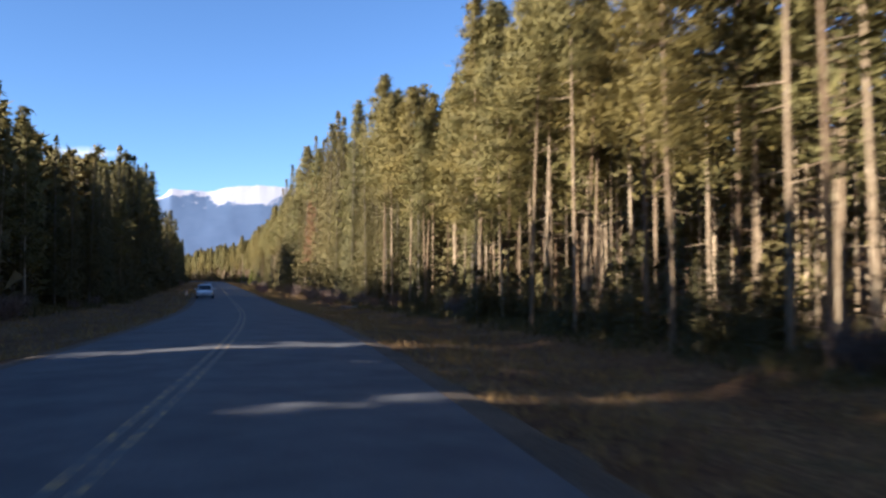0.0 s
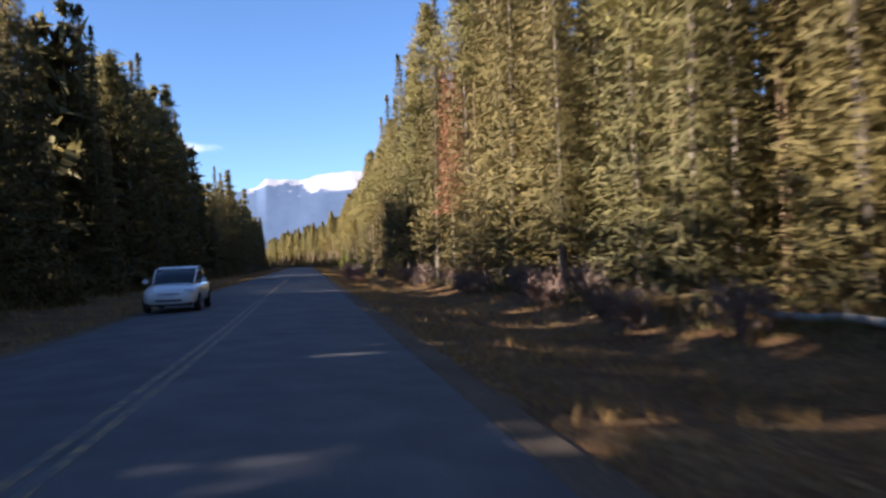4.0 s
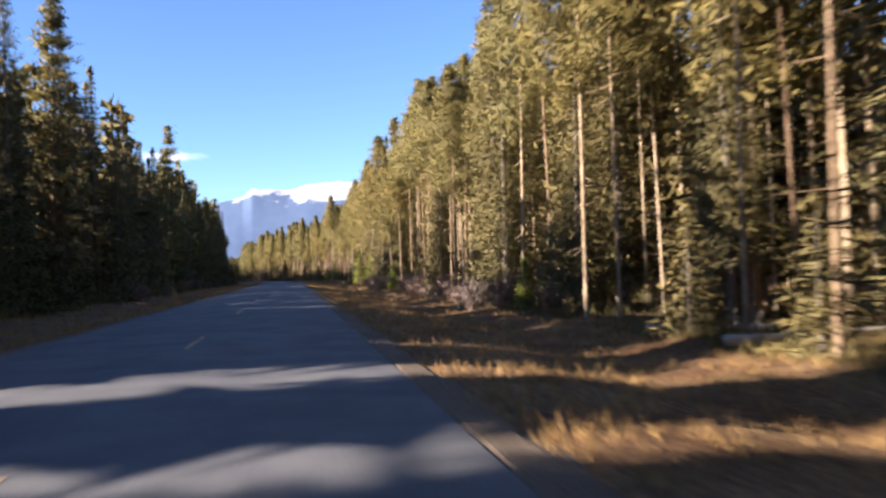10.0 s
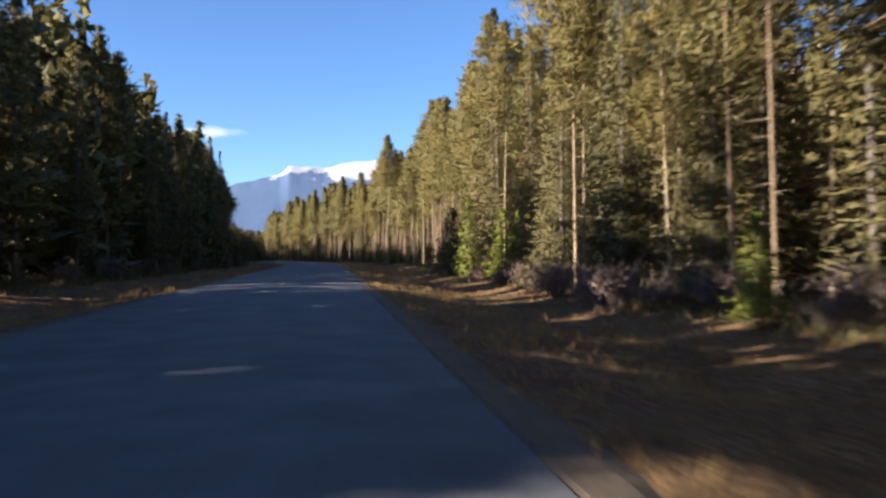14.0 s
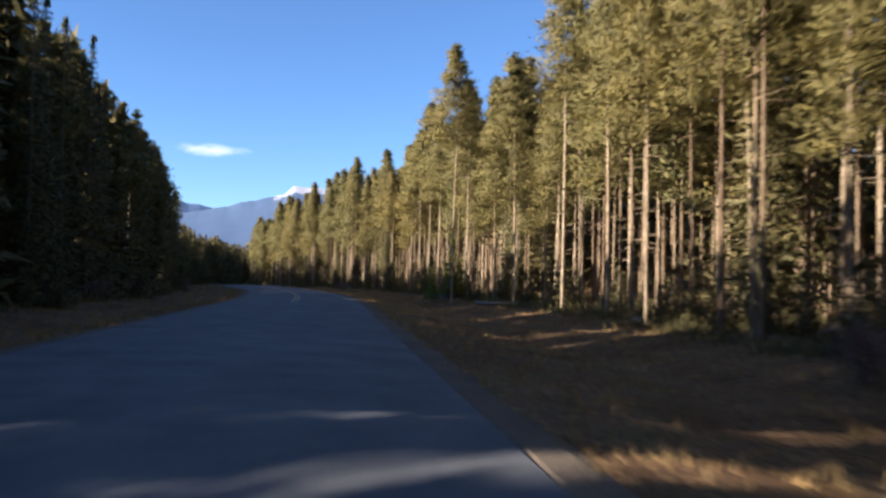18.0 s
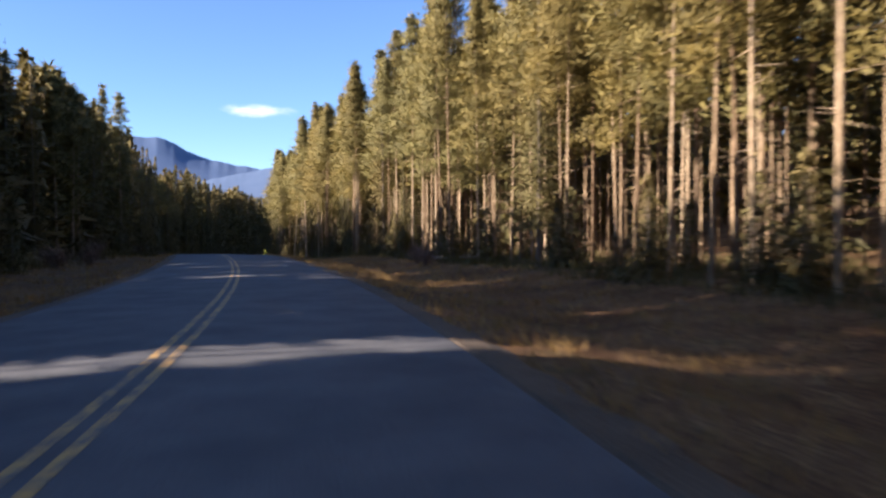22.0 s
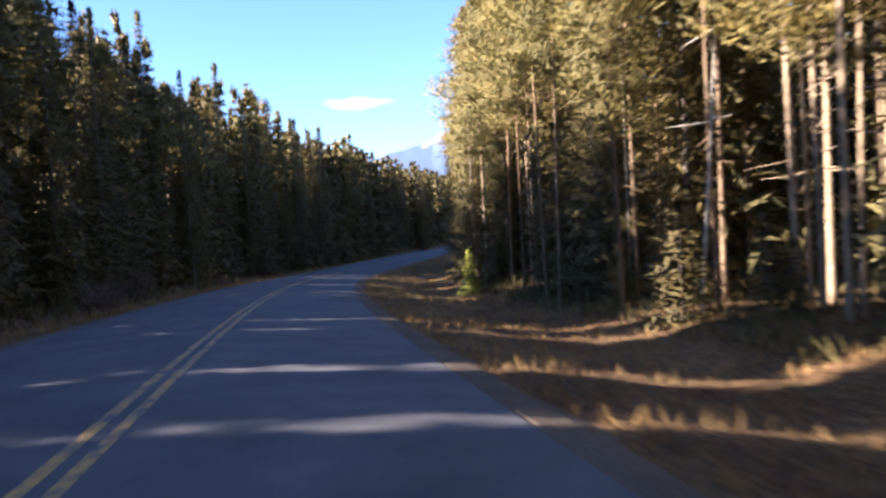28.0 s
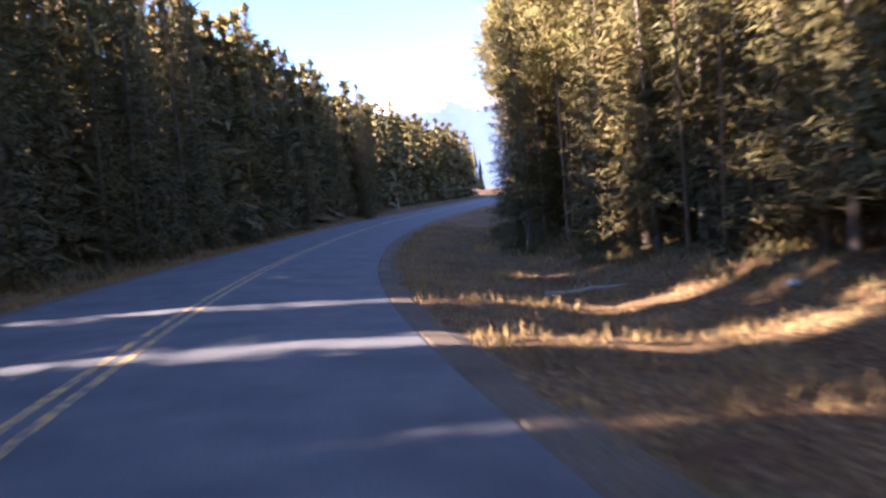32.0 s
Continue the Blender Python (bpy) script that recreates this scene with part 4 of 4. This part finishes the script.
def boulder(s, lat, size, seed, label):
    bm = bmesh.new()
    bmesh.ops.create_icosphere(bm, subdivisions=3, radius=1.0)
    for v in bm.verts:
        k = 1 + 0.32 * noise.fractal(v.co * 1.1 + Vector((seed, 0, 0)), 0.9, 2.0, 4)
        v.co = Vector((v.co.x * size[0], v.co.y * size[1], v.co.z * size[2])) * k
    me = bpy.data.meshes.new("boulder")
    bm.to_mesh(me)
    bm.free()
    me.materials.append(STONE)
    me.polygons.foreach_set("use_smooth", np.ones(len(me.polygons), dtype=bool))
    x, y, z, h = at_road(s, lat, size[2] * 0.35)
    ob = new("boulder", me)
    ob.matrix_basis = pose(x, y, z, 0, 0, seed * 40)
    tagged(ob, label, "rock", "boulders on the bank")


for i, (s, lat, k) in enumerate(((464.4, 9.9, 0.18), (468.4, 10.3, 0.2), (481.5, 10.7, 0.12), (474, 10.4, 0.14), (334, 11.6, 0.15), (300, 14.0, 0.2))):
    boulder(s, lat, (k * 1.3, k, k * 0.8), i + 1, "pale rough boulder lying on the grassy verge")

x, y, z, h = at_road(109.5, -5.0)
POST_WOOD = grainy("weathered_post", ((0.3, (0.34, 0.27, 0.22)), (0.7, (0.55, 0.47, 0.40))), 9.0, 0.85, stretch=(3, 3, 0.6), bump_by=0.3, bump_at=0.01)
ob = new("marker_post")
ob.matrix_basis = pose(x, y, z, 0, 0, h)
tagged(ob, "short weathered wooden marker post on the verge", "post")
part("shaft", box_bm(0.2, 0.2, 0.75, 0.02, (0, 0, 0.25)), POST_WOOD, ob)
part("cap", box_bm(0.23, 0.23, 0.05, 0.012, (0, 0, 0.65)), POST_WOOD, ob, "chamfered post cap")


# ---- the white car ----
def car_material(name, colour, rough, metal=0.0, coat=0.0, spec=0.5):
    m, n, l, b = material(name, rough, metal, spec)
    c = mix(n, l, noise_node(n, l, 3.0, 3.0), colour, tuple(v * 0.88 for v in colour))
    l.new(c, b.inputs["Base Color"])
    b.inputs["Coat Weight"].default_value = coat
    return m


CAR_WHITE = car_material("white_car_paint", (0.78, 0.79, 0.80), 0.3, 0.0, 0.8)
CAR_GLASS = car_material("dark_car_glass", (0.02, 0.024, 0.03), 0.06)
CAR_BLACK = car_material("black_plastic", (0.025, 0.025, 0.027), 0.55)
CAR_TYRE = car_material("tyre_rubber", (0.022, 0.022, 0.022), 0.85)
CAR_RIM = car_material("alloy_rim", (0.55, 0.56, 0.58), 0.3, 1.0)
CAR_LAMP = car_material("headlamp_lens", (0.75, 0.77, 0.80), 0.08)
CAR_RED = car_material("red_lamp_lens", (0.35, 0.02, 0.02), 0.2)


def loft(sections, mat, parent, name, label=""):
    """Skin over closed cross-sections of equal point counts; ends are capped."""
    n = len(sections[0])
    verts = [p for sec in sections for p in sec]
    faces = [(i * n + k, i * n + (k + 1) % n, (i + 1) * n + (k + 1) % n, (i + 1) * n + k) for i in range(len(sections) - 1) for k in range(n)]
    faces += [tuple(range(n))[::-1], tuple(range((len(sections) - 1) * n, len(sections) * n))]
    return part(name, mesh_of(name, verts, faces, mat, True), None, parent, label)


def round_section(y, half, z0, z1, e=4.0, n=20):
    """A rounded rectangle across the car at y."""
    out = []
    for k in range(n):
        w = 2 * math.pi * k / n
        c, s_ = math.cos(w), math.sin(w)
        out.append((half * math.copysign(abs(c) ** (2 / e), c), y, (z0 + z1) / 2 + (z1 - z0) / 2 * math.copysign(abs(s_) ** (2 / e), s_)))
    return out


def build_car():
    x, y, z, h = road_at(88.0, -2.6)
    car = new("car")
    car.matrix_basis = pose(x, y, z - 0.005, 0, 0, math.degrees(h) + 180)
    tagged(car, "small white hatchback car on the oncoming lane", "car")
    # +y is the front of the car
    body = loft([round_section(*q) for q in ((-2.08, 0.62, 0.42, 0.86), (-2.02, 0.78, 0.30, 0.98), (-1.6, 0.86, 0.22, 1.02), (-0.8, 0.89, 0.20, 0.99), (0.4, 0.89, 0.20, 0.97),
                                             (1.0, 0.88, 0.20, 0.95), (1.55, 0.86, 0.22, 0.86), (1.95, 0.80, 0.24, 0.76), (2.12, 0.66, 0.30, 0.66))], CAR_WHITE, car, "body")
    loft([round_section(*q) for q in ((-1.85, 0.60, 0.9, 1.05), (-1.45, 0.70, 0.9, 1.38), (-0.9, 0.72, 0.9, 1.46), (-0.1, 0.72, 0.9, 1.47), (0.35, 0.70, 0.9, 1.38), (1.05, 0.66, 0.88, 0.97))],
         CAR_GLASS, car, "cabin_glass", "dark tinted cabin glass")
    loft([round_section(*q) for q in ((-1.5, 0.62, 1.375, 1.43), (-0.9, 0.66, 1.43, 1.485), (-0.1, 0.66, 1.445, 1.495), (0.28, 0.62, 1.39, 1.43))], CAR_WHITE, car, "roof")
    for sx in (-1, 1):
        v, f = tube([(sx * 0.66, 1.02, 0.93), (sx * 0.68, 0.62, 1.20), (sx * 0.665, 0.30, 1.41)], [0.035, 0.03, 0.03], 6)
        part("pillar", mesh_of("pillar", v, f, CAR_WHITE, True), None, car)
        v, f = tube([(sx * 0.725, -0.35, 0.93), (sx * 0.71, -0.38, 1.44)], [0.04, 0.03], 6)
        part("pillar", mesh_of("pillar", v, f, CAR_BLACK, True), None, car)
        lamp = box_bm(0.36, 0.22, 0.15, 0.05, (sx * 0.60, 1.98, 0.68))
        part("headlight", lamp, CAR_LAMP, car, "clear headlamp lens")
        part("fog_lamp", box_bm(0.16, 0.08, 0.08, 0.03, (sx * 0.6, 2.07, 0.42)), CAR_LAMP, car)
        part("tail_light", box_bm(0.2, 0.14, 0.24, 0.04, (sx * 0.68, -2.0, 0.82)), CAR_RED, car, "red tail lamp")
        mir = part("wing_mirror", box_bm(0.2, 0.12, 0.14, 0.04, (sx * 0.96, 0.72, 1.02)), CAR_WHITE, car)
        part("mirror_glass", box_bm(0.15, 0.012, 0.1, 0.004, (sx * 0.96, 0.655, 1.02)), CAR_GLASS, mir)
        part("door_handle", box_bm(0.03, 0.18, 0.035, 0.01, (sx * 0.895, -0.2, 0.84)), CAR_WHITE, car)
        for wy in (-1.28, 1.32):
            m = Matrix.Translation((sx * 0.80, wy, 0.31)) @ Matrix.Rotation(math.pi / 2, 4, "Y")
            bm = bmesh.new()
            bmesh.ops.create_cone(bm, cap_ends=True, segments=28, radius1=0.31, radius2=0.31, depth=0.2, matrix=m)
            bmesh.ops.bevel(bm, geom=[e for e in bm.edges if len(e.link_faces) == 2 and any(len(q.verts) > 4 for q in e.link_faces)], offset=0.03, segments=2, affect="EDGES")
            wheel = part("wheel", bm, CAR_TYRE, car, "black rubber tyre")
            bm = bmesh.new()
            bmesh.ops.create_cone(bm, cap_ends=True, segments=24, radius1=0.20, radius2=0.20, depth=0.215, matrix=m)
            part("rim", bm, CAR_RIM, wheel, "silver alloy rim")
            for k in range(5):
                w = 2 * math.pi * k / 5
                bm = bmesh.new()
                bmesh.ops.create_cube(bm, size=1, matrix=m @ Matrix.Rotation(w, 4, "Z") @ Matrix.Translation((0.1, 0, 0.11 * sx)) @ Matrix.Diagonal((0.17, 0.035, 0.012, 1)))
                part("spoke", bm, CAR_BLACK, wheel)
    part("grille", box_bm(0.74, 0.06, 0.10, 0.03, (0, 2.09, 0.60)), CAR_BLACK, car, "black front grille")
    part("air_intake", box_bm(0.9, 0.06, 0.14, 0.04, (0, 2.10, 0.40)), CAR_BLACK, car, "black lower air intake")
    part("number_plate", box_bm(0.32, 0.02, 0.13, 0.005, (0, 2.135, 0.505)), CAR_LAMP, car, "plain pale number plate")
    part("bumper", box_bm(1.5, 0.1, 0.12, 0.04, (0, 2.02, 0.27)), CAR_BLACK, car, "dark lower bumper lip")
    for sx in (-0.25, 0.3):
        v, f = tube([(sx, 1.05, 0.975), (sx + 0.42, 0.86, 1.07)], [0.012, 0.008], 5)
        part("wiper", mesh_of("wiper", v, f, CAR_BLACK), None, car)


build_car()


# ---- a small cloud far away ----
def cloud(az, high, dist, half_w, half_h, seed, strength, label):
    m = bpy.data.materials.new("cloud")
    m.use_nodes = True
    n, l = m.node_tree.nodes, m.node_tree.links
    n.clear()
    tc = n.new("ShaderNodeTexCoord")
    mp = n.new("ShaderNodeMapping")
    mp.inputs["Scale"].default_value = (1 / half_w, 1 / half_h, 1)
    l.new(tc.outputs["Object"], mp.inputs["Vector"])
    ln = n.new("ShaderNodeVectorMath")
    ln.operation = "LENGTH"
    l.new(mp.outputs[0], ln.inputs[0])
    tx = n.new("ShaderNodeTexNoise")
    tx.inputs["Scale"].default_value, tx.inputs["Detail"].default_value = 2.2, 5.0
    mp2 = n.new("ShaderNodeMapping")
    mp2.inputs["Scale"].default_value = (1 / half_w, 1 / half_w * 2.5, 1)
    mp2.inputs["Location"].default_value = (seed, 0, 0)
    l.new(tc.outputs["Object"], mp2.inputs["Vector"])
    l.new(mp2.outputs[0], tx.inputs["Vector"])
    a = n.new("ShaderNodeMath")
    a.operation = "MULTIPLY_ADD"
    a.inputs[1].default_value = -1.1
    l.new(tx.outputs["Fac"], a.inputs[0])
    l.new(ln.outputs["Value"], a.inputs[2])
    mr = n.new("ShaderNodeMapRange")
    mr.interpolation_type = "SMOOTHSTEP"
    mr.inputs["From Min"].default_value, mr.inputs["From Max"].default_value = 0.4, -0.8
    l.new(a.outputs[0], mr.inputs[0])
    # flat disc that emits its white, standing in for sunlight on the cloud
    em, tr, mx, out = n.new("ShaderNodeEmission"), n.new("ShaderNodeBsdfTransparent"), n.new("ShaderNodeMixShader"), n.new("ShaderNodeOutputMaterial")
    em.inputs["Color"].default_value, em.inputs["Strength"].default_value = (1.0, 0.98, 0.96, 1), strength
    l.new(mr.outputs[0], mx.inputs[0])
    l.new(tr.outputs[0], mx.inputs[1])
    l.new(em.outputs[0], mx.inputs[2])
    l.new(mx.outputs[0], out.inputs["Surface"])
    ring = [(half_w * math.cos(2 * math.pi * k / 32), half_h * math.sin(2 * math.pi * k / 32), 0) for k in range(32)]
    ob = new("cloud", mesh_of("cloud", ring, [tuple(range(32))], m))
    a = radians(az)
    e = radians(high)
    ob.matrix_basis = pose(-math.sin(a) * dist * math.cos(e), math.cos(a) * dist * math.cos(e), dist * math.sin(e), 90, 0, az)
    tagged(ob, label, "cloud", kind="structure")


cloud(8.0, 8.2, 4600, 225, 42, 3.0, 0.42, "small thin white cloud over the mountains")
